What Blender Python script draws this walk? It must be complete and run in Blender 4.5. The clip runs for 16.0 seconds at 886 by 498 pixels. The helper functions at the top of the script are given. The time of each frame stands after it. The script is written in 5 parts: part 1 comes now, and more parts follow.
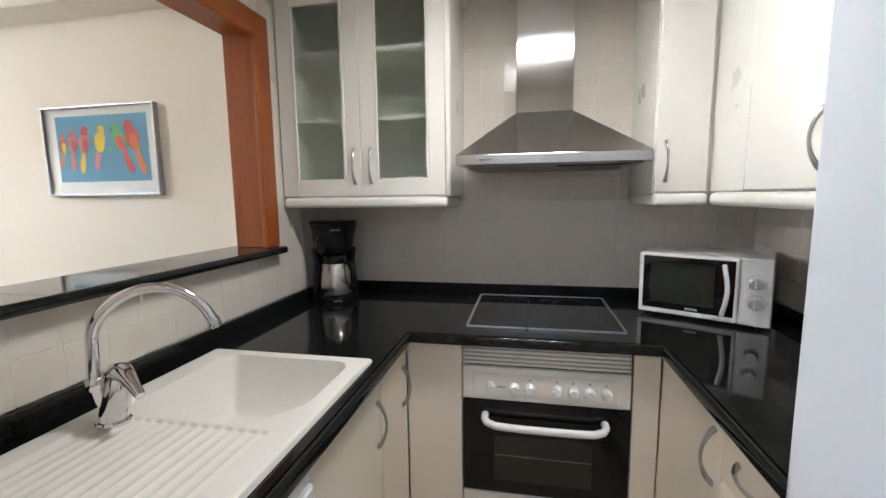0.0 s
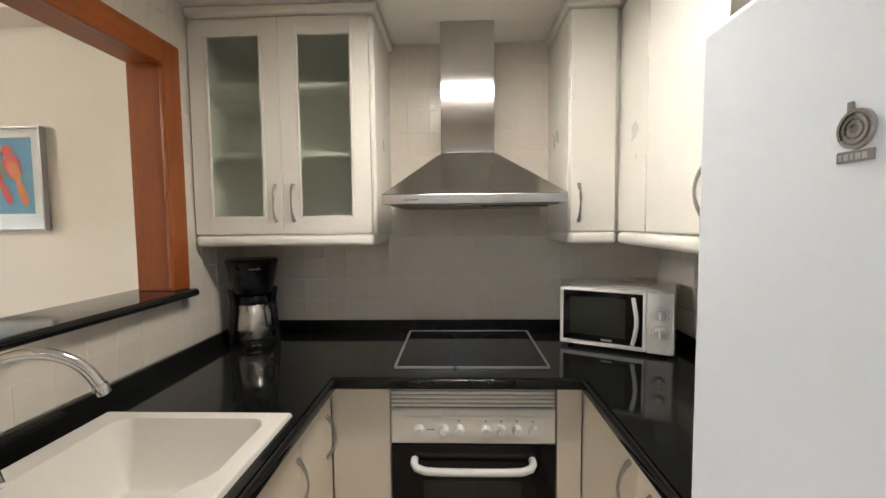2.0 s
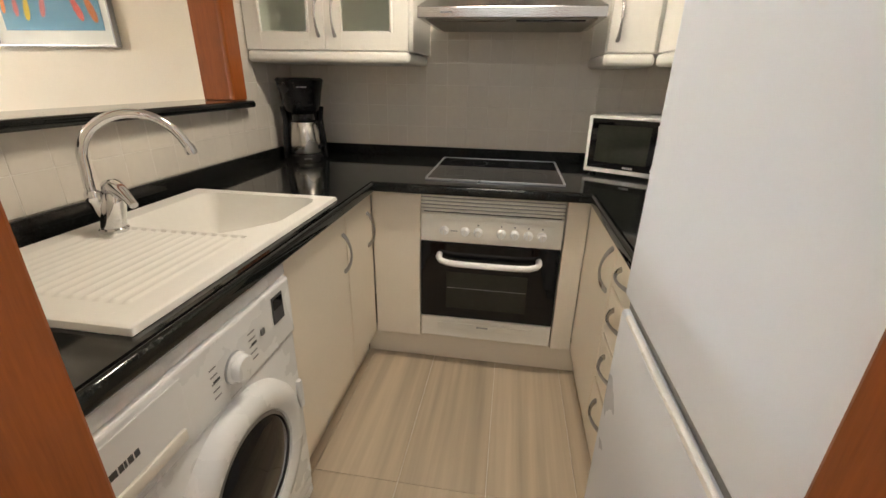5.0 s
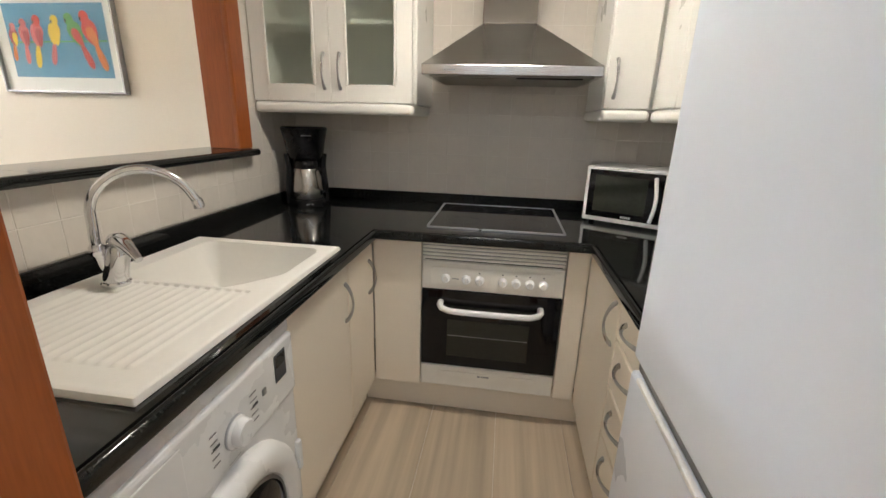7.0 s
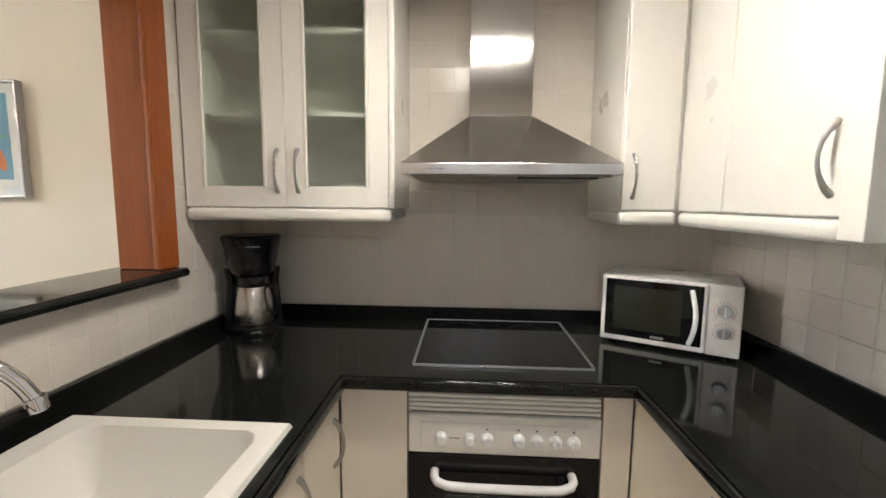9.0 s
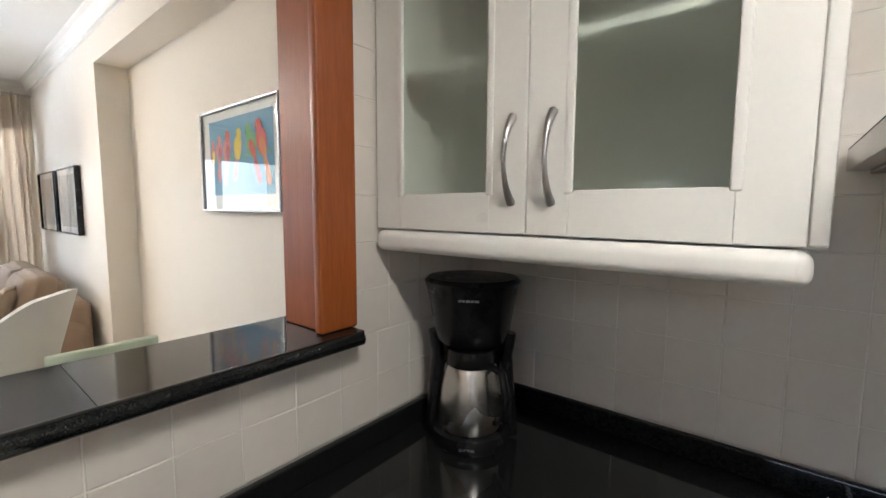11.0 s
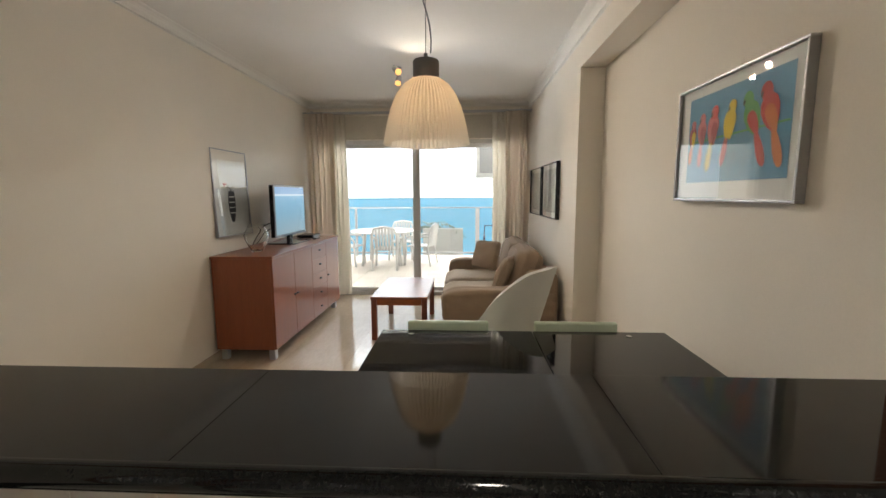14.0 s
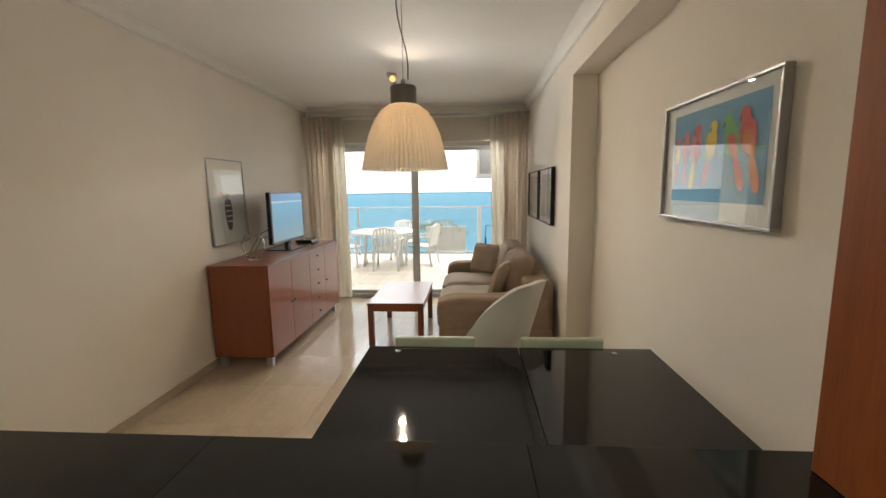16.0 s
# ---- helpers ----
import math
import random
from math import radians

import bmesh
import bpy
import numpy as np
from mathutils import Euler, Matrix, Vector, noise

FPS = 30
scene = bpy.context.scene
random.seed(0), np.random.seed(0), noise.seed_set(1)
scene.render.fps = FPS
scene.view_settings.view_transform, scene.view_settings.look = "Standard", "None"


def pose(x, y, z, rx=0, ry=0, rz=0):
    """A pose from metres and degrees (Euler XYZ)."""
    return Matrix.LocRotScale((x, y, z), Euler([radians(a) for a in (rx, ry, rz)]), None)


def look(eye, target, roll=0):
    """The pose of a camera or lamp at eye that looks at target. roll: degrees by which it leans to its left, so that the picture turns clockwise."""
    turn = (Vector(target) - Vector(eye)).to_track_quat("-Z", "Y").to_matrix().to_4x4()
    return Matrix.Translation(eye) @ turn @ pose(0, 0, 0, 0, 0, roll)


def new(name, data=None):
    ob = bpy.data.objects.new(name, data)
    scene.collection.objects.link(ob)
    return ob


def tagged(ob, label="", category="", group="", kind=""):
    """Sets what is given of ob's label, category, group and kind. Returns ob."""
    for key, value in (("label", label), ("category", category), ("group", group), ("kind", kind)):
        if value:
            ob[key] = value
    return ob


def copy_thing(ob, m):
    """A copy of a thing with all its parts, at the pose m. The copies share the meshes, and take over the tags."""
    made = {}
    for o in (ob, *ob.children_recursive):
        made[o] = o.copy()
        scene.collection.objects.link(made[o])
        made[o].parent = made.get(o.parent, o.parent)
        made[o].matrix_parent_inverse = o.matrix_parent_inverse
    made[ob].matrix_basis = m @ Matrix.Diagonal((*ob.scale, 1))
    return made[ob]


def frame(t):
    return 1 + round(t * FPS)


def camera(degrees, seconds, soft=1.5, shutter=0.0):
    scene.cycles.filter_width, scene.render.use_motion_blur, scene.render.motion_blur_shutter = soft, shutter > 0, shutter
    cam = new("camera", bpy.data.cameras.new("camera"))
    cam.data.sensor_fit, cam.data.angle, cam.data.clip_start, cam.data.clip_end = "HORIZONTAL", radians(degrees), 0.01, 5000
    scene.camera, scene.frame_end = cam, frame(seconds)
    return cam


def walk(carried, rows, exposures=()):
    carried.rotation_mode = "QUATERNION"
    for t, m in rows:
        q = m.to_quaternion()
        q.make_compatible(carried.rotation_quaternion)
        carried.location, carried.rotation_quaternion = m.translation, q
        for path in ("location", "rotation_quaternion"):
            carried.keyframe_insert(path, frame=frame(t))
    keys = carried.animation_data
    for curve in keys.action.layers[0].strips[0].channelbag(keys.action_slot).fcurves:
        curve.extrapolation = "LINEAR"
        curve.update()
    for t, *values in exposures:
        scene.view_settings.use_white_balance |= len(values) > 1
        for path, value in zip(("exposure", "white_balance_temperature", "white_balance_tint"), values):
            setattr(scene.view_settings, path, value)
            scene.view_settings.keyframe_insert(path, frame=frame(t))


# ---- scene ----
cam = camera(93.0, 16.0)
PATH = [
    (0, (0.228, 0.288, 1.402), (-0.16, 2.235, 1.154), -0.7),
    (0.5, (0.234, 0.29, 1.448), (0.153, 2.286, 1.363), -0.6),
    (1, (0.24, 0.289, 1.483), (0.188, 2.289, 1.491), -0.5),
    (1.5, (0.246, 0.294, 1.48), (0.189, 2.293, 1.47), -0.5),
    (2, (0.248, 0.302, 1.453), (0.178, 2.296, 1.323), -0.6),
    (2.5, (0.246, 0.307, 1.424), (0.161, 2.287, 1.154), -0.3),
    (3, (0.237, 0.296, 1.392), (0.143, 2.255, 0.999), -0.1),
    (3.5, (0.235, 0.277, 1.361), (0.109, 2.206, 0.85), 0.1),
    (4, (0.248, 0.221, 1.348), (0.068, 2.112, 0.722), 0.6),
    (4.5, (0.324, 0.143, 1.313), (0.072, 1.993, 0.595), 0.7),
    (4.7, (0.356, 0.112, 1.3), (0.08, 1.946, 0.55), 0.9),
    (6.8, (0.345, 0.091, 1.324), (0.058, 1.954, 0.656), 1.8),
    (7, (0.321, 0.116, 1.35), (0.056, 2.008, 0.758), 1.7),
    (7.5, (0.258, 0.166, 1.4), (0.063, 2.114, 0.99), 1.3),
    (8, (0.214, 0.233, 1.43), (0.091, 2.208, 1.145), 0.6),
    (8.2, (0.204, 0.271, 1.439), (0.111, 2.253, 1.186), 0.5),
    (10.3, (0.021, 1.164, 1.422), (-0.344, 3.12, 1.214), 0.7),
    (10.5, (-0.018, 1.251, 1.432), (-0.63, 3.144, 1.224), 0.6),
    (10.9, (-0.083, 1.361, 1.447), (-1.22, 2.997, 1.263), 0.4),
    (11, (-0.131, 1.372, 1.452), (-1.375, 2.927, 1.261), 0.3),
    (11.5, (-0.281, 1.417, 1.466), (-1.973, 2.462, 1.261), -0.1),
    (12, (-0.371, 1.404, 1.475), (-2.308, 1.84, 1.229), -1.0),
    (12.5, (-0.407, 1.361, 1.466), (-2.386, 1.453, 1.192), -0.9),
    (13, (-0.428, 1.321, 1.469), (-2.41, 1.309, 1.202), -0.5),
    (13.5, (-0.425, 1.307, 1.469), (-2.407, 1.22, 1.212), -0.4),
    (14, (-0.421, 1.309, 1.466), (-2.402, 1.206, 1.21), -0.3),
    (14.5, (-0.425, 1.324, 1.47), (-2.407, 1.248, 1.211), -0.3),
    (15, (-0.417, 1.358, 1.492), (-2.398, 1.283, 1.226), -0.4),
    (15.5, (-0.422, 1.392, 1.541), (-2.401, 1.301, 1.266), -0.6),
    (16, (-0.433, 1.416, 1.584), (-2.408, 1.283, 1.302), -0.8),
]
EXPOSURES = [(0, 0.57, 5550, 10), (0.5, 0.53, 5850, 10), (1.5, 0.45, 6100, 10), (3, 0.53, 6300, 10), (4.5, 0.65, 6700, 10), (7, 0.58, 6100, 10), (8.2, 0.55, 6000, 10),
             (10.5, 0.85, 6300, 10), (11, 0.5, 5650, 10), (12, 0.15, 5350, 10), (12.5, 0.0, 5350, 10), (13.5, -0.38, 6100, 10), (14.5, -0.62, 6500, 10), (16, -0.62, 6700, 10)]
walk(cam, [(t, look(eye, target, roll)) for t, eye, target, roll in PATH], EXPOSURES)

# ---- world, sun, lights ----
world = bpy.data.worlds.new("sky")
scene.world = world
world.use_nodes = True
wn = world.node_tree.nodes
sky = wn.new("ShaderNodeTexSky")
sky.sky_type, sky.sun_disc = "NISHITA", False
sky.air_density, sky.dust_density = 0.6, 0.6
sky.sun_elevation, sky.sun_rotation = radians(58), radians(262)
world.node_tree.links.new(sky.outputs[0], wn["Background"].inputs[0])
wn["Background"].inputs[1].default_value = 0.15


def lamp(name, kind, power, m, color=(1, 1, 1), **kw):
    d = bpy.data.lights.new(name, kind)
    d.energy, d.color = power, color
    for k, v in kw.items():
        if k == "size":
            d.size = v
        elif k == "size_y":
            d.shape, d.size_y = "RECTANGLE", v
        elif k == "angle":
            d.angle = v
        elif k == "radius":
            d.shadow_soft_size = v
        elif k == "spot":
            d.spot_size, d.spot_blend = v, 1.0
    ob = new(name, d)
    ob.matrix_world = m
    return ob


lamp("sun", "SUN", 5.0, look((-30, -5, 50), (0, 0, 0)), (1, 0.95, 0.87), angle=radians(0.5))
# added strip lamp, unseen under the terrace roof edge, standing in for sky light
lamp("sky_fill", "AREA", 300, look((-10.55, 0.7, 2.675), (-3.5, 0.7, 1.2)), (0.95, 0.98, 1.0), size=6.0, size_y=0.18)
# added lamp, hidden below the terrace, standing in for bounce off sunlit water and shore
lamp("sea_fill", "AREA", 72000, look((-39, -10.5, -9.2), (-3.0, 1.2, 2.0)), (0.97, 0.98, 1.0), size=44.0, size_y=6.0)
lamp("kitchen_light", "AREA", 11, look((0.27, 1.41, 2.262), (0.27, 1.4101, 0)), (1.0, 0.895, 0.745), size=0.42, size_y=0.09)
lamp("pendant_light", "POINT", 1.1, pose(-2.1, 1.16, 1.85), (1.0, 0.70, 0.40), radius=0.025)
# added cool fill from the unseen hall, with no fitting behind it
lamp("hall_fill", "AREA", 14, look((0.25, -0.75, 2.3), (0.25, -0.2, 0)), (0.86, 0.93, 1.0), size=1.4, size_y=0.9)


# ---- materials ----
def mat(name, color, rough=0.5, metal=0.0, var=0.08, scale=6.0, fine=60.0, bump=0.05, stretch=(1, 1, 1), spec=0.5, coat=0.0, rvar=0.08, laid=False):
    m = bpy.data.materials.new(name)
    m.use_nodes = True
    n, l = m.node_tree.nodes, m.node_tree.links
    b = n["Principled BSDF"]
    co = n.new("ShaderNodeTexCoord")
    mp = n.new("ShaderNodeMapping")
    mp.inputs["Scale"].default_value = stretch
    l.new(n.new("ShaderNodeNewGeometry").outputs["Position"] if laid else co.outputs["Object"], mp.inputs[0])
    n1 = n.new("ShaderNodeTexNoise")
    n1.inputs["Scale"].default_value, n1.inputs["Detail"].default_value = scale, 5
    n2 = n.new("ShaderNodeTexNoise")
    n2.inputs["Scale"].default_value, n2.inputs["Detail"].default_value = fine, 3
    l.new(mp.outputs[0], n1.inputs[0])
    l.new(mp.outputs[0], n2.inputs[0])
    mix = n.new("ShaderNodeMath")
    mix.operation = "ADD"
    l.new(n1.outputs[0], mix.inputs[0])
    l.new(n2.outputs[0], mix.inputs[1])
    ramp = n.new("ShaderNodeValToRGB")
    half = n.new("ShaderNodeMath")
    half.operation, half.inputs[1].default_value = "MULTIPLY", 0.5
    l.new(mix.outputs[0], half.inputs[0])
    l.new(half.outputs[0], ramp.inputs[0])
    ramp.color_ramp.elements[0].position, ramp.color_ramp.elements[1].position = 0.3, 0.7
    ramp.color_ramp.elements[0].color = (*[max(0, c * (1 - var)) for c in color], 1)
    ramp.color_ramp.elements[1].color = (*[min(1, c * (1 + var)) for c in color], 1)
    l.new(ramp.outputs[0], b.inputs["Base Color"])
    rr = n.new("ShaderNodeMapRange")
    rr.inputs["To Min"].default_value, rr.inputs["To Max"].default_value = max(0, rough - rvar), min(1, rough + rvar)
    l.new(n1.outputs[0], rr.inputs[0])
    l.new(rr.outputs[0], b.inputs["Roughness"])
    b.inputs["Metallic"].default_value = metal
    b.inputs["Specular IOR Level"].default_value = spec
    b.inputs["Coat Weight"].default_value = coat
    b.inputs["Coat Roughness"].default_value = 0.08
    if bump:
        bp = n.new("ShaderNodeBump")
        bp.inputs["Strength"].default_value, bp.inputs["Distance"].default_value = bump, 0.004
        l.new(n2.outputs[0], bp.inputs["Height"])
        l.new(bp.outputs[0], b.inputs["Normal"])
    return m


def piece_random(m, amount=0.06):
    """Vary a material's colour from piece to piece."""
    n, l = m.node_tree.nodes, m.node_tree.links
    b = n["Principled BSDF"]
    src = b.inputs["Base Color"].links[0].from_socket
    hsv = n.new("ShaderNodeHueSaturation")
    info = n.new("ShaderNodeObjectInfo")
    mr = n.new("ShaderNodeMapRange")
    mr.inputs["To Min"].default_value, mr.inputs["To Max"].default_value = 1 - amount, 1 + amount
    l.new(info.outputs["Random"], mr.inputs[0])
    l.new(mr.outputs[0], hsv.inputs["Value"])
    l.new(src, hsv.inputs["Color"])
    l.new(hsv.outputs[0], b.inputs["Base Color"])
    return m


def glass(name, color=(1, 1, 1), rough=0.0, ior=1.45):
    m = bpy.data.materials.new(name)
    m.use_nodes = True
    b = m.node_tree.nodes["Principled BSDF"]
    b.inputs["Base Color"].default_value = (*color, 1)
    b.inputs["Transmission Weight"].default_value = 1
    b.inputs["Roughness"].default_value, b.inputs["IOR"].default_value = rough, ior
    return m


def glow(name, color, strength):
    m = bpy.data.materials.new(name)
    m.use_nodes = True
    b = m.node_tree.nodes["Principled BSDF"]
    b.inputs["Base Color"].default_value = (*color, 1)
    b.inputs["Emission Color"].default_value = (*color, 1)
    b.inputs["Emission Strength"].default_value = strength
    return m


PLASTER = mat("cream_plaster", (0.83, 0.775, 0.68), 0.85, var=0.03, scale=3, fine=160, bump=0.12)
CEILING = mat("white_ceiling_paint", (0.82, 0.80, 0.75), 0.9, var=0.03, scale=2, fine=120, bump=0.1)
GROUT = mat("tile_grout", (0.80, 0.76, 0.70), 0.9, var=0.05, fine=200)
TILE = piece_random(mat("glazed_white_tile", (0.75, 0.695, 0.625), 0.16, var=0.03, scale=9, fine=40, bump=0.2, rvar=0.04), 0.02)
GRANITE = mat("polished_black_granite", (0.010, 0.0108, 0.0105), 0.07, var=0.4, scale=160, fine=420, bump=0.0, rvar=0.01, spec=0.36)
CREAM = mat("cream_lacquer", (0.84, 0.76, 0.64), 0.32, var=0.02, scale=3, fine=90, bump=0.02)
IVORY = mat("ivory_lacquer", (0.82, 0.80, 0.745), 0.3, var=0.02, scale=3, fine=90, bump=0.02)
WHITE_PLASTIC = mat("white_enamel", (0.82, 0.82, 0.81), 0.28, var=0.015, bump=0.01)
FRIDGE_WHITE = mat("fridge_white_enamel", (0.74, 0.78, 0.85), 0.3, var=0.01, scale=2, fine=500, bump=0.04)
OFFWHITE = mat("off_white_control_panel", (0.80, 0.77, 0.70), 0.35, var=0.02, bump=0.01)
CERAMIC = mat("white_sink_resin", (0.83, 0.81, 0.76), 0.42, var=0.02, scale=5, bump=0.015)
BLACK = mat("black_plastic", (0.009, 0.009, 0.010), 0.26, var=0.2, bump=0.02, spec=0.32)
BLACK_GLASS = mat("black_glass", (0.006, 0.006, 0.007), 0.04, var=0.1, bump=0.0, rvar=0.02, spec=0.36)
DARK_GLASS = mat("oven_window_glass", (0.018, 0.020, 0.015), 0.08, var=0.2, bump=0.0, rvar=0.02)
STEEL = mat("brushed_steel", (0.56, 0.55, 0.535), 0.10, 1.0, var=0.04, scale=3, fine=150, bump=0.004, stretch=(1, 1, 14), rvar=0.03)
# darker, browner steel for the underside of the hood
FILTER = mat("dark_steel_mesh", (0.34, 0.32, 0.28), 0.45, 1.0, var=0.15, scale=9, fine=300, bump=0.2)
JUG = mat("satin_steel", (0.62, 0.60, 0.57), 0.27, 1.0, var=0.04, scale=4, fine=200, bump=0.004)
BRUSHED = mat("satin_brushed_steel", (0.57, 0.56, 0.55), 0.21, 1.0, var=0.04, scale=3, fine=150, bump=0.006, stretch=(1, 1, 14), rvar=0.03)
CHROME = mat("chrome", (0.75, 0.75, 0.76), 0.07, 1.0, var=0.03, bump=0.0, rvar=0.03)
SATIN = mat("satin_nickel", (0.45, 0.44, 0.43), 0.28, 1.0, var=0.05, bump=0.0)
GREY_METAL = mat("grey_metal", (0.30, 0.30, 0.30), 0.4, 0.8, var=0.05, bump=0.01)
CHARCOAL = mat("charcoal_paint", (0.055, 0.058, 0.062), 0.5, var=0.1, bump=0.02)
WOOD = mat("orange_brown_wood", (0.31, 0.082, 0.017), 0.4, var=0.22, scale=5, fine=26, bump=0.03, stretch=(9, 9, 0.7), coat=0.08, spec=0.35)
WOOD_X = mat("reddish_wood_lengthwise", (0.24, 0.065, 0.026), 0.3, var=0.12, scale=5, fine=24, bump=0.012, stretch=(0.7, 9, 9), coat=0.25, rvar=0.02)
WOOD_Y = mat("orange_brown_wood_crosswise", (0.31, 0.082, 0.017), 0.4, var=0.22, scale=5, fine=26, bump=0.03, stretch=(9, 0.7, 9), coat=0.08, spec=0.35)
WOOD_Z = mat("cherry_veneer", (0.23, 0.060, 0.022), 0.32, var=0.13, scale=2, fine=14, bump=0.008, stretch=(9, 9, 0.7), coat=0.2, rvar=0.02)
KFLOOR = piece_random(mat("veined_beige_floor_tile", (0.48, 0.39, 0.285), 0.3, var=0.32, scale=1.0, fine=3.0, bump=0.01, stretch=(8, 0.3, 1), laid=True), 0.03)
LFLOOR = piece_random(mat("polished_cream_marble", (0.52, 0.42, 0.31), 0.13, var=0.1, scale=3, fine=14, bump=0.0, stretch=(1, 3, 1), laid=True), 0.05)
TFLOOR = piece_random(mat("terrace_tile", (0.60, 0.53, 0.45), 0.5, var=0.08, bump=0.05), 0.06)
SOFA = mat("beige_sofa_fabric", (0.30, 0.215, 0.145), 0.95, var=0.12, scale=8, fine=300, bump=0.35)
SOFA_LIGHT = mat("light_beige_fabric", (0.43, 0.335, 0.24), 0.95, var=0.1, scale=8, fine=300, bump=0.35)
SLIPCOVER = mat("white_cotton_slipcover", (0.62, 0.60, 0.56), 0.95, var=0.05, scale=6, fine=250, bump=0.25)
GREEN_FRAME = mat("pale_green_chair_back", (0.56, 0.64, 0.50), 0.4, var=0.03, bump=0.02)
ALU = mat("silver_aluminium", (0.55, 0.56, 0.58), 0.3, 0.9, var=0.04, bump=0.01)
FRAME_GREY = mat("grey_anodised_frame", (0.40, 0.40, 0.41), 0.42, 0.9, var=0.05, bump=0.01)
PAPER = mat("white_mount_paper", (0.80, 0.80, 0.78), 0.8, var=0.02, bump=0.02)
SEA = mat("sea_water", (0.06, 0.37, 0.55), 0.6, var=0.2, scale=0.02, fine=0.3, bump=0.3, spec=0.2)
WALL_OUT = mat("white_render_wall", (0.72, 0.70, 0.66), 0.85, var=0.05, bump=0.1)
CLEAR = glass("clear_glass", (0.98, 1.0, 0.99))
FROST = glass("frosted_cabinet_glass", (0.74, 0.80, 0.74), 0.28)


def paint(name, color, rough=0.5):
    return mat(name, color, rough, var=0.12, scale=25, fine=120, bump=0.01)


# ---- builders ----
def box(bm, x0, x1, y0, y1, z0, z1, bevel=0.0, seg=2):
    r = bmesh.ops.create_cube(bm, size=1.0)
    v = r["verts"]
    bmesh.ops.scale(bm, vec=(abs(x1 - x0), abs(y1 - y0), abs(z1 - z0)), verts=v)
    bmesh.ops.translate(bm, vec=((x0 + x1) / 2, (y0 + y1) / 2, (z0 + z1) / 2), verts=v)
    if bevel:
        e = list({e for a in v for e in a.link_edges})
        bmesh.ops.bevel(bm, geom=e, offset=bevel, segments=seg, affect="EDGES", profile=0.5)
    return bm


def boxm(*a, **k):
    return box(bmesh.new(), *a, **k)


def cyl(bm, p, q, r0, r1=None, seg=20, caps=True):
    p, q = Vector(p), Vector(q)
    m = Matrix.Translation((p + q) / 2) @ (q - p).to_track_quat("Z", "Y").to_matrix().to_4x4()
    bmesh.ops.create_cone(bm, cap_ends=caps, segments=seg, radius1=r0, radius2=r0 if r1 is None else r1, depth=(q - p).length, matrix=m)
    return bm


def lathe(bm, profile, m=Matrix(), seg=32, wave=0.0, ribs=0, closed=False):
    """Turn (radius, height) pairs round the z axis; ribs: a pleated surface."""
    rings = []
    for r, z in profile:
        rings.append([bm.verts.new(m @ Vector((math.cos(a) * rr, math.sin(a) * rr, z)))
                      for i in range(seg) for a in [2 * math.pi * i / seg] for rr in [r * (1 + wave * math.cos(ribs * a))]])
    for a, b in zip(rings, rings[1:]):
        for i in range(seg):
            j = (i + 1) % seg
            bm.faces.new((a[i], a[j], b[j], b[i]))
    if closed:
        bm.faces.new(list(reversed(rings[0])))
        bm.faces.new(rings[-1])
    return bm


def tube(bm, pts, r, seg=10, taper=None):
    """A round bar along a line of points."""
    pts = [Vector(p) for p in pts]
    rings = []
    side = None
    for i, p in enumerate(pts):
        d = (pts[min(i + 1, len(pts) - 1)] - pts[max(i - 1, 0)]).normalized()
        if side is None:
            side = d.orthogonal().normalized()
        side = (side - d * side.dot(d)).normalized()
        up = d.cross(side)
        rr = r * (taper[i] if taper else 1)
        rings.append([bm.verts.new(p + (side * math.cos(a) + up * math.sin(a)) * rr) for k in range(seg) for a in [2 * math.pi * k / seg]])
    for a, b in zip(rings, rings[1:]):
        for i in range(seg):
            j = (i + 1) % seg
            bm.faces.new((a[i], a[j], b[j], b[i]))
    bm.faces.new(list(reversed(rings[0])))
    bm.faces.new(rings[-1])
    return bm


def arc(c, u, v, r, a0, a1, n=12):
    c, u, v = Vector(c), Vector(u), Vector(v)
    return [c + (u * math.cos(radians(a)) + v * math.sin(radians(a))) * r for i in range(n + 1) for a in [a0 + (a1 - a0) * i / n]]


WORLD = {}


def finish(ob, bm, material, smooth):
    bmesh.ops.recalc_face_normals(bm, faces=bm.faces)
    if smooth:
        for f in bm.faces:
            f.smooth = True
        for e in bm.edges:
            if len(e.link_faces) == 2:
                a, c = (max(f.calc_area(), 1e-12) for f in e.link_faces)
                e.smooth = e.calc_face_angle(0) < radians(40) and max(a, c) / min(a, c) < 12
    bm.to_mesh(ob.data)
    bm.free()
    ob.data.materials.append(material)


def part(name, bm, material, parent, label="", local=False, smooth=True):
    """Link a bmesh as one mesh object under a thing or part. Its points are in world metres, or local to the thing."""
    m = WORLD[parent.name]
    if not local:
        bmesh.ops.transform(bm, matrix=m.inverted(), verts=bm.verts)
    ob = new(name, bpy.data.meshes.new(name))
    finish(ob, bm, material, smooth)
    ob.parent = parent
    WORLD[ob.name] = m
    return tagged(ob, label)


def thing(name, m, label, category, group="", kind=""):
    ob = new(name)
    ob.empty_display_size = 0.1
    ob.matrix_world = m
    WORLD[ob.name] = m
    return tagged(ob, label, category, group, kind)


def solid(name, bm, material, label, category, group="", kind="", smooth=True):
    """A thing that is one mesh."""
    ob = new(name, bpy.data.meshes.new(name))
    finish(ob, bm, material, smooth)
    WORLD[ob.name] = Matrix()
    return tagged(ob, label, category, group, kind)


def structure(name, bm, material, label="", smooth=False):
    return solid(name, bm, material, label, "", "", "structure", smooth)


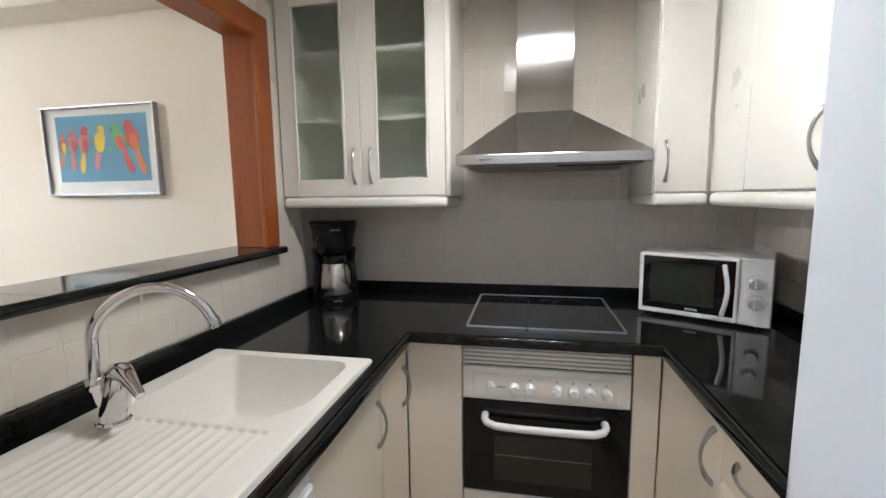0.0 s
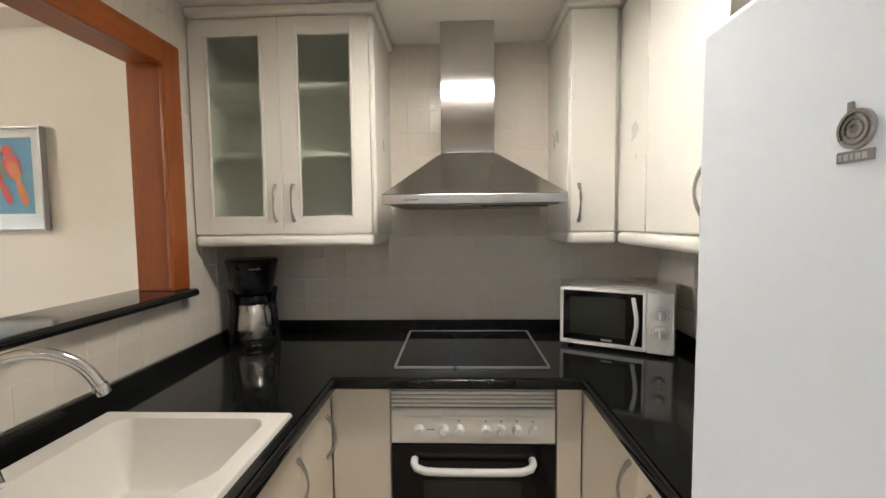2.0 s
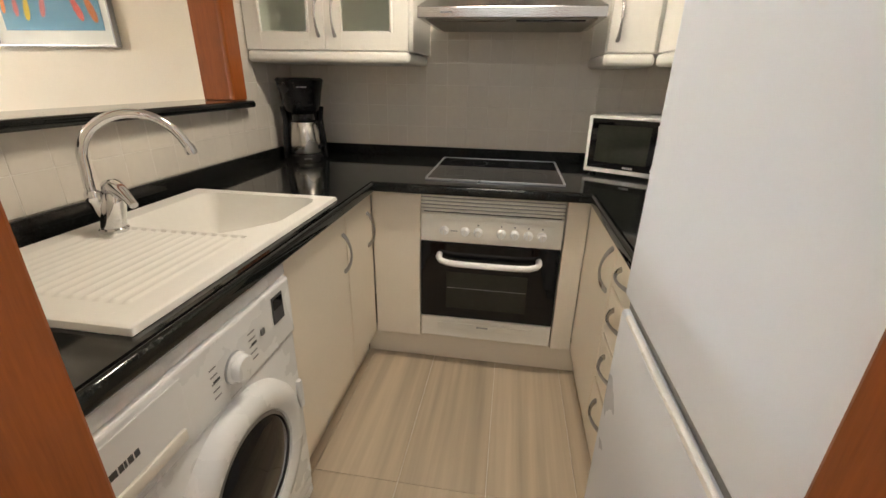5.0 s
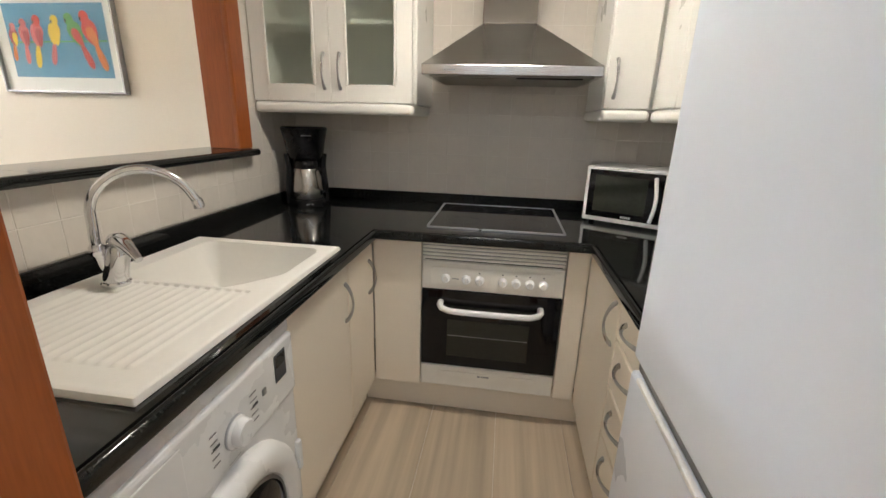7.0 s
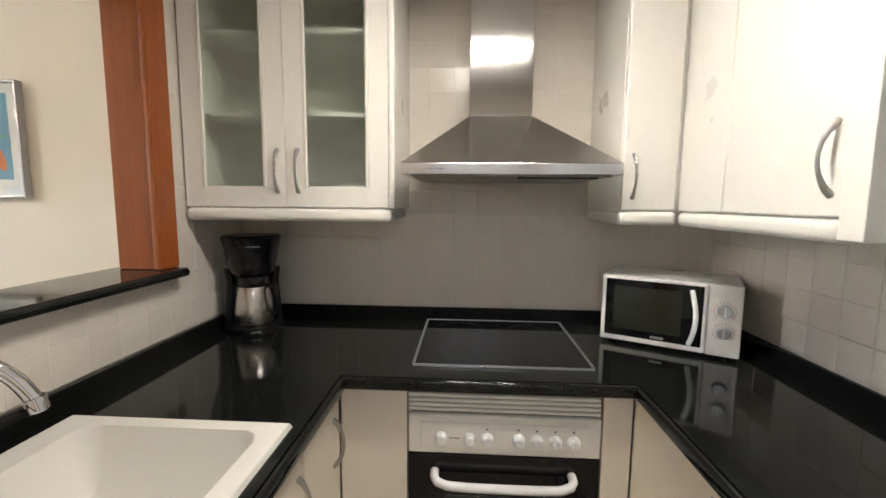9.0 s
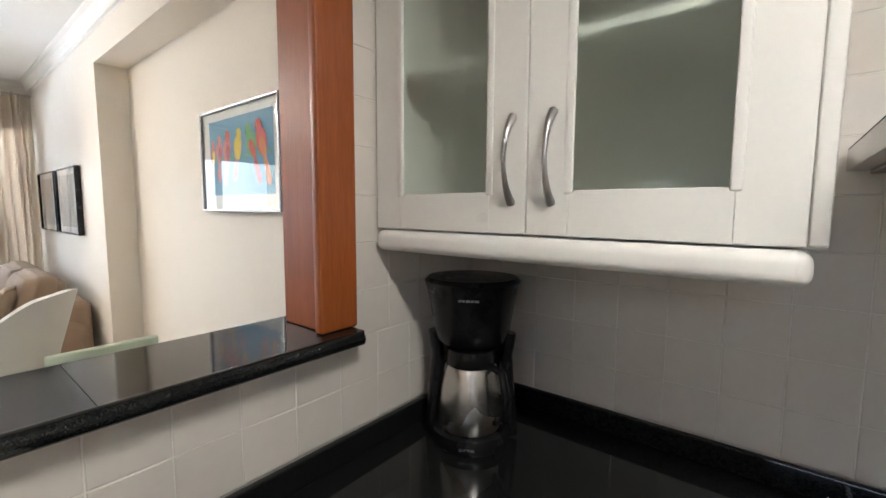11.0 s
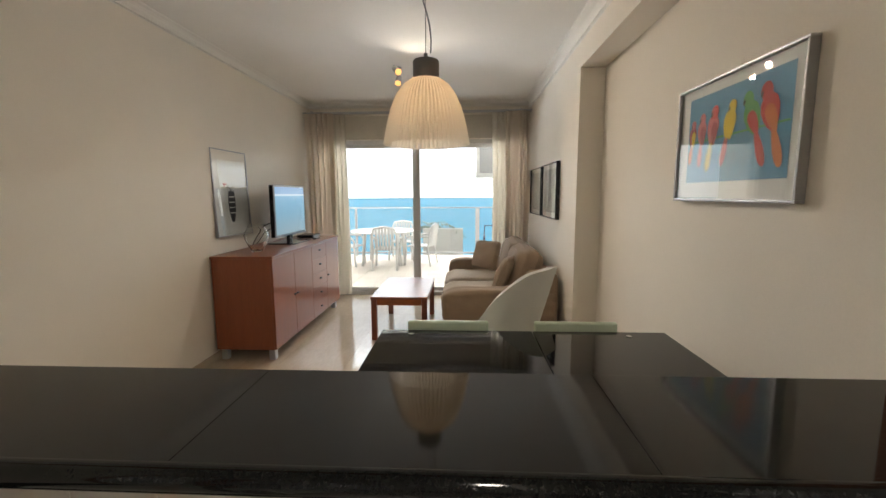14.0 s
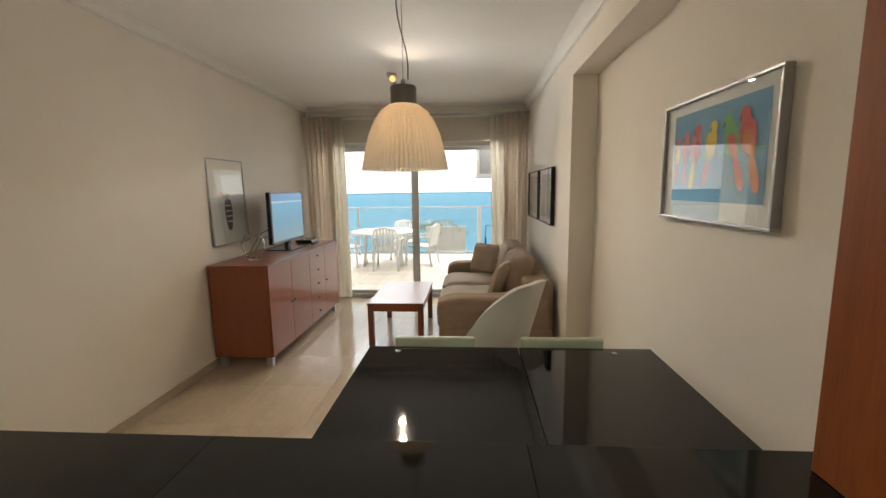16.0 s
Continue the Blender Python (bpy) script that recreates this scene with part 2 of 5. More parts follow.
# ---- structure ----
BACK, LEFT, RIGHT = 2.43, -0.86, 1.25
KC, LC = 2.325, 2.745
LW, RW, PIL, WIN = -0.92, 2.41, 2.215, -6.5
OP0, OP1, OPT = -0.75, 1.878, 2.06
wall_kitchen_back = structure("wall_kitchen_back", boxm(LEFT - 0.14, RIGHT + 0.15, BACK, BACK + 0.15, 0, KC + 0.4), GROUT)
wall_kitchen_right = structure("wall_kitchen_right", boxm(RIGHT, RIGHT + 0.15, -1.5, BACK, 0, KC + 0.4), GROUT)
bm = bmesh.new()
box(bm, LEFT - 0.14, LEFT, -1.5, BACK, 0, 1.165)
box(bm, LEFT - 0.14, LEFT, OP1 + 0.03, BACK, 1.165, 2.8)
box(bm, LEFT - 0.14, LEFT, -1.5, OP1 + 0.03, OPT + 0.03, 2.8)
box(bm, LEFT - 0.14, LEFT, -1.5, OP0 - 0.03, 1.165, OPT + 0.03)
wall_serving_hatch = structure("wall_serving_hatch", bm, PLASTER)
structure("ceiling_kitchen", boxm(LEFT, RIGHT, -1.5, BACK, KC, KC + 0.15), CEILING)
structure("wall_hall", boxm(LEFT - 0.14, RIGHT + 0.15, -1.65, -1.5, 0, 2.8), PLASTER)
structure("wall_living_left", boxm(-8.0, LEFT - 0.14, LW - 0.15, LW, -0.1, 2.9), PLASTER)
bm = boxm(-3.92, LEFT - 0.14, RW, RW + 0.15, 0, 2.9)
box(bm, -6.62, -3.92, PIL, RW + 0.15, 0, 2.9)
structure("wall_living_right", bm, PLASTER)
structure("beam", boxm(-3.92, LEFT - 0.14, PIL, RW, 2.45, 2.9), PLASTER)
structure("ceiling_living", boxm(-6.62, LEFT - 0.14, LW - 0.15, RW + 0.15, LC, LC + 0.2), CEILING)


def cove(p, q, n, size=1.0):
    """A concave cornice under the ceiling from p to q, standing off the wall along n, with a lip at its foot."""
    bm = bmesh.new()
    prof = [(0, 0.0), (0.085, 0.0), (0.080, -0.006), (0.056, -0.014), (0.038, -0.028), (0.027, -0.046), (0.022, -0.060), (0.024, -0.064), (0.024, -0.076), (0.006, -0.078), (0.004, -0.084), (0, -0.084)]
    ends = [[bm.verts.new((x + n[0] * d, y + n[1] * d, LC + z * size)) for d, z in prof] for x, y in (p, q)]
    for i in range(len(prof)):
        j = (i + 1) % len(prof)
        bm.faces.new((ends[0][i], ends[0][j], ends[1][j], ends[1][i]))
    return bm


structure("trim_cornice_left", cove((-6.47, LW), (LEFT - 0.14, LW), (0, 1), 0.75), CEILING)
structure("trim_cornice_right", cove((-6.47, PIL), (LEFT - 0.14, PIL), (0, -1), 1.2), CEILING)
structure("trim_cornice_window", cove((-6.47, LW + 0.03), (-6.47, PIL - 0.03), (1, 0), 0.8), CEILING)
bm = bmesh.new()
box(bm, WIN - 0.12, WIN + 0.03, LW, -0.78, 0, LC)
box(bm, WIN - 0.12, WIN + 0.03, 2.1, PIL, 0, LC)
box(bm, WIN - 0.12, WIN + 0.03, -0.78, 2.1, 2.24, LC)
structure("wall_window", bm, PLASTER)
floor_kitchen = structure("floor_kitchen", boxm(LEFT - 0.14, RIGHT, -1.5, BACK, -0.12, -0.006), GROUT)
floor_living = structure("floor_living", boxm(-6.62, LEFT - 0.14, LW, RW, -0.12, -0.006), GROUT)
terrace_floor = structure("floor_terrace", boxm(-10.9, -6.62, -3.5, 5.5, -0.2, -0.036), GROUT)
structure("baseboard_left", boxm(-6.5, LEFT - 0.16, LW, LW + 0.012, 0, 0.07, bevel=0.003), LFLOOR)
structure("baseboard_right", boxm(-3.9, LEFT - 0.16, RW - 0.012, RW, 0, 0.07, bevel=0.003), LFLOOR)

# wooden lining of the hatch
hatch = thing("trim_hatch_frame", pose(LEFT, OP1, 1.19), "varnished orange-brown wooden lining of the serving hatch", "frame", kind="structure")
part("jamb", boxm(-0.992, -0.8605, OP1, OP1 + 0.03, 1.1965, OPT + 0.03, bevel=0.003), WOOD, hatch)
part("jamb", boxm(-0.992, -0.838, OP0 - 0.03, OP0, 1.19, OPT + 0.03, bevel=0.004), WOOD, hatch)
part("head", boxm(-0.992, -0.8605, OP0, OP1 - 0.0005, OPT, OPT + 0.03, bevel=0.003), WOOD_Y, hatch)
part("casing", boxm(-0.860, -0.836, OP1 - 0.014, OP1 + 0.080, 1.1965, OPT + 0.08, bevel=0.005), WOOD, hatch)
part("casing", boxm(-0.860, -0.836, OP0 - 0.07, OP1 - 0.0145, OPT - 0.014, OPT + 0.08, bevel=0.005), WOOD_Y, hatch)



# doorway into the kitchen
bm = bmesh.new()
box(bm, LEFT, -0.145, 0.30, 0.405, 0, KC)
box(bm, 0.645, RIGHT, 0.255, 0.36, 0, KC)
box(bm, -0.145, 0.645, 0.30, 0.36, 2.07, KC)
structure("wall_doorway", bm, PLASTER)
dframe = thing("door_frame", pose(0.25, 0.33, 0), "varnished reddish-brown wooden door frame", "door frame", kind="structure")
part("jamb", boxm(-0.145, -0.098, 0.285, 0.409, 0, 2.07, bevel=0.005), WOOD, dframe)
part("casing", boxm(-0.235, -0.146, 0.406, 0.418, 0, 0.855, bevel=0.004), WOOD, dframe)
part("jamb", boxm(0.588, 0.645, 0.235, 0.365, 0, 2.07, bevel=0.005), WOOD, dframe)
part("head", boxm(-0.097, 0.587, 0.285, 0.365, 2.035, 2.069, bevel=0.005), WOOD_X, dframe)


def bow_handle(parent, p, q, n, bulge=0.032, r=0.0055, material=SATIN):
    """A bowed bar handle from p to q that stands off along n."""
    p, q, n = Vector(p), Vector(q), Vector(n)
    pts, tap = [], []
    for i in range(15):
        f = i / 14
        pts.append(p.lerp(q, f) + n * (bulge * math.sin(math.pi * f) ** 0.7))
        tap.append(0.75 + 0.75 * abs(2 * f - 1) ** 2)
    return part("handle", tube(bmesh.new(), pts, r, 10, tap), material, parent, "bowed satin nickel handle")


def bars(name, parent, origin, u, v, words, h, material, n, depth=0.0006):
    """Small marks of unreadable print: bars (start, width) along u."""
    o, u, v, n = Vector(origin), Vector(u), Vector(v), Vector(n)
    bm = bmesh.new()
    for a, w in words:
        c = [o + u * a, o + u * (a + w), o + u * (a + w) + v * h, o + u * a + v * h]
        lo = [bm.verts.new(x) for x in c]
        hi = [bm.verts.new(x + n * depth) for x in c]
        bm.faces.new(hi)
        for i in range(4):
            bm.faces.new((lo[i], lo[(i + 1) % 4], hi[(i + 1) % 4], hi[i]))
    return part(name, bm, material, parent)


# ---- kitchen: worktop ----
WT0, WT1 = 0.862, 0.90
worktop = thing("worktop", pose(-0.5, 1.7, WT0), "U-shaped polished black granite kitchen worktop with upstand", "worktop")
for a in ((LEFT + .002, -0.206, 0.42, 0.60), (LEFT + .002, -0.74, 0.60, 1.44), (-0.27, -0.206, 0.60, 1.44), (LEFT + .002, -0.206, 1.44, BACK - .002),
          (-0.206, 0.692, 1.762, BACK - .002), (0.692, RIGHT - .002, 1.0, BACK - .002)):
    part("slab", boxm(*a, WT0, WT1), GRANITE, worktop, smooth=False)
part("nosing", boxm(-0.2055, -0.186, 0.42, 1.7415, WT0, WT1, bevel=0.009, seg=3), GRANITE, worktop)
part("nosing", boxm(-0.2055, 0.6915, 1.742, 1.7615, WT0, WT1, bevel=0.009, seg=3), GRANITE, worktop)
part("nosing", boxm(0.672, 0.6915, 1.0, 1.7415, WT0, WT1, bevel=0.009, seg=3), GRANITE, worktop)
part("upstand", boxm(LEFT + .010, LEFT + 0.026, 0.42, BACK - 0.028, WT1, 0.955, bevel=0.003), GRANITE, worktop)
part("upstand", boxm(LEFT + .010, RIGHT - 0.03, BACK - 0.026, BACK - 0.010, WT1, 0.955, bevel=0.003), GRANITE, worktop)
part("upstand", boxm(RIGHT - 0.026, RIGHT - 0.010, 1.0, BACK - 0.028, WT1, 0.955, bevel=0.003), GRANITE, worktop)

bar = thing("bar_top", pose(-0.9, 0.6, 1.165), "polished black granite bar top on the hatch wall", "bar top", kind="structure")
for y0, y1 in ((OP0 - .03, 0.30), (0.3006, 1.005), (1.0056, 1.50), (1.5006, 1.945)):
    part("slab", boxm(-1.035, -0.80, y0, y1, 1.166, 1.196, bevel=0.0005, seg=3), GRANITE, bar)
part("nosing", tube(bmesh.new(), [(-0.803, OP0 - .03, 1.181), (-0.803, 1.938, 1.181)], 0.0155, 14), GRANITE, bar)

# ---- sink and tap ----
sink = thing("sink", pose(-0.5, 1.02, 0.9), "white composite sink with ribbed draining board", "sink")
SX0, SX1, SY0, SY1, ST = -0.775, -0.230, 0.600, 1.460, 0.914


def basin():
    """Rim, draining board and bowl as one moulded sheet over a grid."""
    bm = bmesh.new()
    nx, ny = 110, 172
    grid = []

    def height(x, y):
        e = min(x - SX0, SX1 - x, y - SY0, SY1 - y)
        z = ST - 0.012 * max(0, 1 - e / 0.008) ** 2
        f = min(1, max(0, (y - 1.05) / 0.13))
        bx = min(x + 0.70, -0.350 + 0.068 * f * f * (3 - 2 * f) - x)
        by = min(y - 1.04, 1.415 - y)
        d = min(bx, by)
        if bx > 0 and by > 0:
            r = 0.05
            if bx < r and by < r:
                d = r - math.hypot(r - bx, r - by)
            if d > 0:
                g = min(1, d / 0.075)
                z = ST - 0.006 * min(1, d / 0.008) - 0.159 * (1 - (1 - g) ** 2.2)
                return z
        if 0.64 < y < 1.035 and -0.71 < x < -0.30:
            z -= 0.006
            k = (x + 0.71) / 0.0293
            z += 0.0038 * max(0, math.sin(2 * math.pi * k)) if 0.68 < y < 1.03 else 0
        return z

    for j in range(ny + 1):
        y = SY0 + (SY1 - SY0) * j / ny
        grid.append([bm.verts.new((x, y, height(x, y))) for i in range(nx + 1) for x in [SX0 + (SX1 - SX0) * i / nx]])
    for j in range(ny):
        for i in range(nx):
            bm.faces.new((grid[j][i], grid[j][i + 1], grid[j + 1][i + 1], grid[j + 1][i]))
    edge = [e for e in bm.edges if e.is_boundary]
    r = bmesh.ops.extrude_edge_only(bm, edges=edge)
    for v in r["geom"]:
        if isinstance(v, bmesh.types.BMVert):
            v.co.z = WT1 + 0.001
    return bm


part("basin", basin(), CERAMIC, sink)
part("drain", lathe(bmesh.new(), [(0.0, 0.002), (0.030, 0.003), (0.038, 0.0)], pose(-0.49, 1.25, ST - 0.163)), CHROME, sink, "chrome drain")
part("overflow_hole", lathe(bmesh.new(), [(0.0, 0.001), (0.006, 0.001), (0.008, 0.0)], pose(-0.315, 1.075, ST - 0.012)), GREY_METAL, sink)
tap = thing("mixer_tap", pose(-0.668, 1.010, ST, 0, 0, 36), "chrome single-lever mixer tap with high swan neck", "tap")
part("rosette", lathe(bmesh.new(), [(0.033, -0.004), (0.034, 0.004), (0.031, 0.008), (0.0, 0.008)], seg=28), CHROME, tap, local=True)
part("body", lathe(bmesh.new(), [(0.029, 0.0), (0.0285, 0.03), (0.0275, 0.072), (0.0255, 0.086), (0.018, 0.096), (0.0, 0.099)], pose(0, 0, 0.006, 0, 12, 0), seg=28), CHROME, tap, local=True)
part("side_outlet", tube(bmesh.new(), [(0.008, 0.002, 0.040), (-0.010, 0.004, 0.050), (-0.020, 0.004, 0.070), (-0.023, 0, 0.088)], 0.017, 14, [1.2, 1.15, 1.0, 0.95]), CHROME, tap, local=True)
pts = [(-0.023, 0, 0.078), (-0.026, 0, 0.12), (-0.024, 0, 0.155)] + arc((0.093, 0, 0.176), (1, 0, 0), (0, 0, 1), 0.117, 172, 26, 22) + [(0.208, 0, 0.207)]
part("spout", tube(bmesh.new(), pts, 0.0118, 16), CHROME, tap, local=True)
part("aerator", lathe(bmesh.new(), [(0.0135, 0), (0.0148, 0.004), (0.0148, 0.022), (0.011, 0.024), (0.0, 0.024)], Matrix.Translation((0.208, 0, 0.209)) @ pose(0, 0, 0, 0, 166, 0), seg=20), CHROME, tap, local=True)
part("lever", tube(bmesh.new(), [(0.008, 0.012, 0.098), (0.016, 0.0, 0.112), (0.030, -0.018, 0.116), (0.045, -0.040, 0.106), (0.060, -0.062, 0.090), (0.070, -0.078, 0.078)], 0.0165, 16, [1.0, 1.3, 1.25, 0.95, 0.72, 0.6]), CHROME, tap, local=True)
part("collar", lathe(bmesh.new(), [(0.0165, -0.012), (0.0185, -0.006), (0.0185, 0.010), (0.014, 0.016), (0.0, 0.016)], pose(-0.024, 0, 0.092), seg=20), CHROME, tap, local=True)

# ---- base units, left run ----
PL = -0.285
solid("kitchen_plinth", boxm(PL - 0.02, PL, 1.05, 1.84, 0.0, 0.148, bevel=0.002), CREAM, "cream kitchen plinth under the base units", "plinth")
solid("kitchen_plinth", boxm(PL + .002, 0.733, 1.85, 1.87, 0.0, 0.148, bevel=0.002), CREAM, "cream kitchen plinth under the oven unit", "plinth")
solid("kitchen_plinth", boxm(0.735, 0.755, 1.0, 1.87, 0.0, 0.148, bevel=0.002), CREAM, "cream kitchen plinth under the drawer unit", "plinth")


def base_unit(y0, y1, handle):
    u = thing("base_cabinet", pose(-0.5, y0, 0.15), "cream lacquered kitchen base cabinet with bowed handle", "cabinet", "kitchen base cabinets")
    part("body", boxm(LEFT + .004, -0.242, y0, y1, 0.15, 0.858) if y0 > 1.4 else boxm(LEFT + .004, -0.242, y0, y1, 0.15, 0.70), CREAM, u)
    d = part("door", boxm(-0.240, -0.220, y0 + 0.002, y1 - 0.002, 0.155, 0.852, bevel=0.005), CREAM, u)
    bow_handle(d, (-0.221, handle, 0.775), (-0.221, handle, 0.625), (1, 0, 0))
    return u


base_unit(1.045, 1.490, 1.455)
base_unit(1.492, 1.788, 1.725)
solid("cabinet_filler", boxm(-0.218, -0.004, 1.790, 1.810, 0.155, 0.852, bevel=0.003), CREAM, "cream lacquered filler strip beside the oven", "filler strip", "oven filler strips")
solid("cabinet_filler", boxm(0.601, 0.690, 1.790, 1.810, 0.155, 0.852, bevel=0.003), CREAM, "cream lacquered filler strip beside the oven", "filler strip", "oven filler strips")

# ---- washing machine ----
wm = thing("washing_machine", pose(-0.53, 0.73, 0), "white front-loading washing machine under the worktop", "washing machine")
WX = -0.206
part("body", boxm(LEFT + .01, WX - 0.032, 0.435, 1.03, 0.012, 0.70, bevel=0.006), WHITE_PLASTIC, wm)
part("top_plate", boxm(-0.30, WX, 0.435, 1.03, 0.8155, 0.848, bevel=0.006), WHITE_PLASTIC, wm)
part("front_panel", boxm(WX - 0.011, WX, 0.435, 1.03, 0.10, 0.642, bevel=0.005), WHITE_PLASTIC, wm)
cp = part("control_panel", boxm(WX - 0.03, WX + 0.008, 0.435, 1.03, 0.645, 0.815, bevel=0.009, seg=3), WHITE_PLASTIC, wm)
for z in (0.02, 0.06):
    part("kick_strip", boxm(WX - 0.011, WX - 0.002, 0.437, 1.028, z, z + 0.036, bevel=0.003), WHITE_PLASTIC, wm)
dr = part("detergent_drawer", boxm(WX + 0.009, WX + 0.013, 0.445, 0.63, 0.665, 0.800, bevel=0.002), WHITE_PLASTIC, wm)
part("grip", boxm(WX + 0.0135, WX + 0.022, 0.46, 0.61, 0.680, 0.706, bevel=0.004), OFFWHITE, dr)
bars("lettering", dr, (WX + 0.0132, 0.47, 0.735), (0, 1, 0), (0, 0, 1), [(0, .013), (.016, .008), (.026, .004), (.033, .009), (.045, .009)], 0.013, CHARCOAL, (1, 0, 0))
kn = part("knob", lathe(bmesh.new(), [(0.036, 0), (0.036, 0.006), (0.031, 0.010), (0.029, 0.024), (0.026, 0.027), (0, 0.027)], Matrix.Translation((WX + 0.008, 0.775, 0.712)) @ pose(0, 0, 0, 0, 90, 0), seg=28), WHITE_PLASTIC, wm)
part("ring", lathe(bmesh.new(), [(0.0375, 0), (0.0375, 0.004), (0.036, 0.005)], Matrix.Translation((WX + 0.008, 0.775, 0.712)) @ pose(0, 0, 0, 0, 90, 0), seg=28), ALU, kn)
part("display", boxm(WX + 0.0085, WX + 0.0105, 0.935, 0.985, 0.718, 0.792, bevel=0.001), CHARCOAL, wm)
part("display_glass", boxm(WX + 0.0107, WX + 0.0115, 0.94, 0.98, 0.757, 0.785), BLACK_GLASS, wm)
part("button", boxm(WX + 0.0085, WX + 0.013, 0.875, 0.890, 0.725, 0.742, bevel=0.002), GREY_METAL, wm)
for k in range(5):
    bars("print", cp, (WX + 0.0085, 0.70, 0.755 - 0.017 * k), (0, 1, 0), (0, 0, 1), [(0, .02)], 0.0035, GREY_METAL, (1, 0, 0))
    bars("print", cp, (WX + 0.0085, 0.83, 0.755 - 0.017 * k), (0, 1, 0), (0, 0, 1), [(0, .026)], 0.0035, GREY_METAL, (1, 0, 0))
for y in (0.705, 0.838):
    bars("program_mark", cp, (WX + 0.0085, y, 0.722), (0, 1, 0), (0, 0, 1), [(0, .02)], 0.006, CHARCOAL, (1, 0, 0))
dm = Matrix.Translation((WX, 0.755, 0.41)) @ pose(0, 0, 0, 0, 90, 0)
door = part("door", lathe(bmesh.new(), [(0.225, 0.0), (0.222, 0.020), (0.205, 0.036), (0.175, 0.040), (0.155, 0.030), (0.150, 0.012)], dm, seg=48), WHITE_PLASTIC, wm)
part("porthole", lathe(bmesh.new(), [(0.151, 0.018), (0.13, 0.030), (0.08, 0.040), (0.0, 0.044)], dm, seg=40), BLACK_GLASS, door, "dark glass porthole")
part("inner_ring", lathe(bmesh.new(), [(0.1515, 0.0115), (0.1500, 0.026), (0.142, 0.028)], dm, seg=40), GREY_METAL, door)
part("catch", boxm(WX + 0.03, WX + 0.044, 0.955, 0.972, 0.44, 0.53, bevel=0.004), WHITE_PLASTIC, door)

# ---- oven and hob ----
oven = thing("oven", pose(0.3, 1.8, 0.17), "white built-in oven with black glass door", "oven")
part("body", boxm(0.01, 0.585, 1.802, 2.3, 0.172, 0.855), CHARCOAL, oven)
vent = part("vent_panel", boxm(0.0, 0.595, 1.797, 1.801, 0.779, 0.857), GREY_METAL, oven)
for k in range(5):
    part("slat", boxm(0.001, 0.594, 1.788, 1.799, 0.781 + k * 0.0155, 0.791 + k * 0.0155, bevel=0.0025), OFFWHITE, vent)
cpo = part("control_panel", boxm(0.0, 0.595, 1.778, 1.801, 0.648, 0.775, bevel=0.006, seg=3), OFFWHITE, oven)
part("inset", boxm(0.04, 0.555, 1.7755, 1.779, 0.668, 0.752, bevel=0.0015), OFFWHITE, cpo)
for k, x in enumerate((0.104, 0.192, 0.248, 0.344, 0.400, 0.456, 0.512)):
    kb = part("knob", lathe(bmesh.new(), [(0.0195, 0), (0.0195, 0.004), (0.0165, 0.007), (0.0155, 0.020), (0.013, 0.023), (0, 0.023)],
                            Matrix.Translation((x, 1.7752, 0.703)) @ pose(0, 0, 0, 90), seg=20), WHITE_PLASTIC, oven)
    part("pointer", boxm(x - 0.002, x + 0.002, 1.749, 1.7525, 0.692, 0.714, bevel=0.0008), OFFWHITE, kb)
    if k > 1:
        bars("print", cpo, (x - 0.004, 1.7752, 0.732), (1, 0, 0), (0, 0, 1), [(0, .006)], 0.005, CHARCOAL, (0, -1, 0))
bars("print", cpo, (0.13, 1.7752, 0.7), (1, 0, 0), (0, 0, 1), [(0, .009), (.011, .009), (.022, .008)], 0.005, GREY_METAL, (0, -1, 0))
odoor = part("door", boxm(0.001, 0.594, 1.778, 1.801, 0.279, 0.645, bevel=0.003), BLACK_GLASS, oven, "black glass oven door")
part("window", boxm(0.116, 0.472, 1.7762, 1.7785, 0.33, 0.510, bevel=0.001), DARK_GLASS, odoor)
part("rack", boxm(0.12, 0.468, 1.7755, 1.7765, 0.432, 0.4345), GREY_METAL, odoor)
pts = [(0.085, 1.778, 0.590), (0.085, 1.752, 0.588), (0.095, 1.738, 0.580), (0.125, 1.732, 0.572)] + [(0.125 + 0.345 * k / 6, 1.732 - 0.003 * math.sin(math.pi * k / 6), 0.570) for k in range(1, 6)] + [(0.47, 1.732, 0.572), (0.5, 1.738, 0.580), (0.51, 1.752, 0.588), (0.51, 1.778, 0.590)]
part("handle", tube(bmesh.new(), pts, 0.0135, 12), WHITE_PLASTIC, odoor, "white bar handle")
flap = part("lower_panel", boxm(0.0, 0.595, 1.780, 1.801, 0.170, 0.275, bevel=0.005), OFFWHITE, oven)
part("ridge", boxm(0.08, 0.515, 1.776, 1.781, 0.222, 0.250, bevel=0.002), OFFWHITE, flap)
bars("logo", flap, (0.262, 1.7758, 0.232), (1, 0, 0), (0, 0, 1), [(0, .012), (.017, .006), (.025, .006), (.033, .006), (.041, .010)], 0.008, GREY_METAL, (0, -1, 0))
hob = thing("ceramic_hob", pose(0.29, 2.1, WT1), "black ceramic hob with thin steel trim set in worktop", "hob")
part("glass", boxm(0.012, 0.582, 1.862, 2.375, WT1 + .0005, WT1 + 0.006, bevel=0.001), BLACK_GLASS, hob)
part("trim", boxm(0.005, 0.589, 1.851, 1.861, WT1, WT1 + 0.007, bevel=0.001), ALU, hob)
part("trim", boxm(0.005, 0.589, 2.376, 2.382, WT1, WT1 + 0.008, bevel=0.001), ALU, hob)
part("trim", boxm(0.002, 0.011, 1.8615, 2.3755, WT1, WT1 + 0.008, bevel=0.001), ALU, hob)
part("trim", boxm(0.583, 0.592, 1.8615, 2.3755, WT1, WT1 + 0.008, bevel=0.001), ALU, hob)
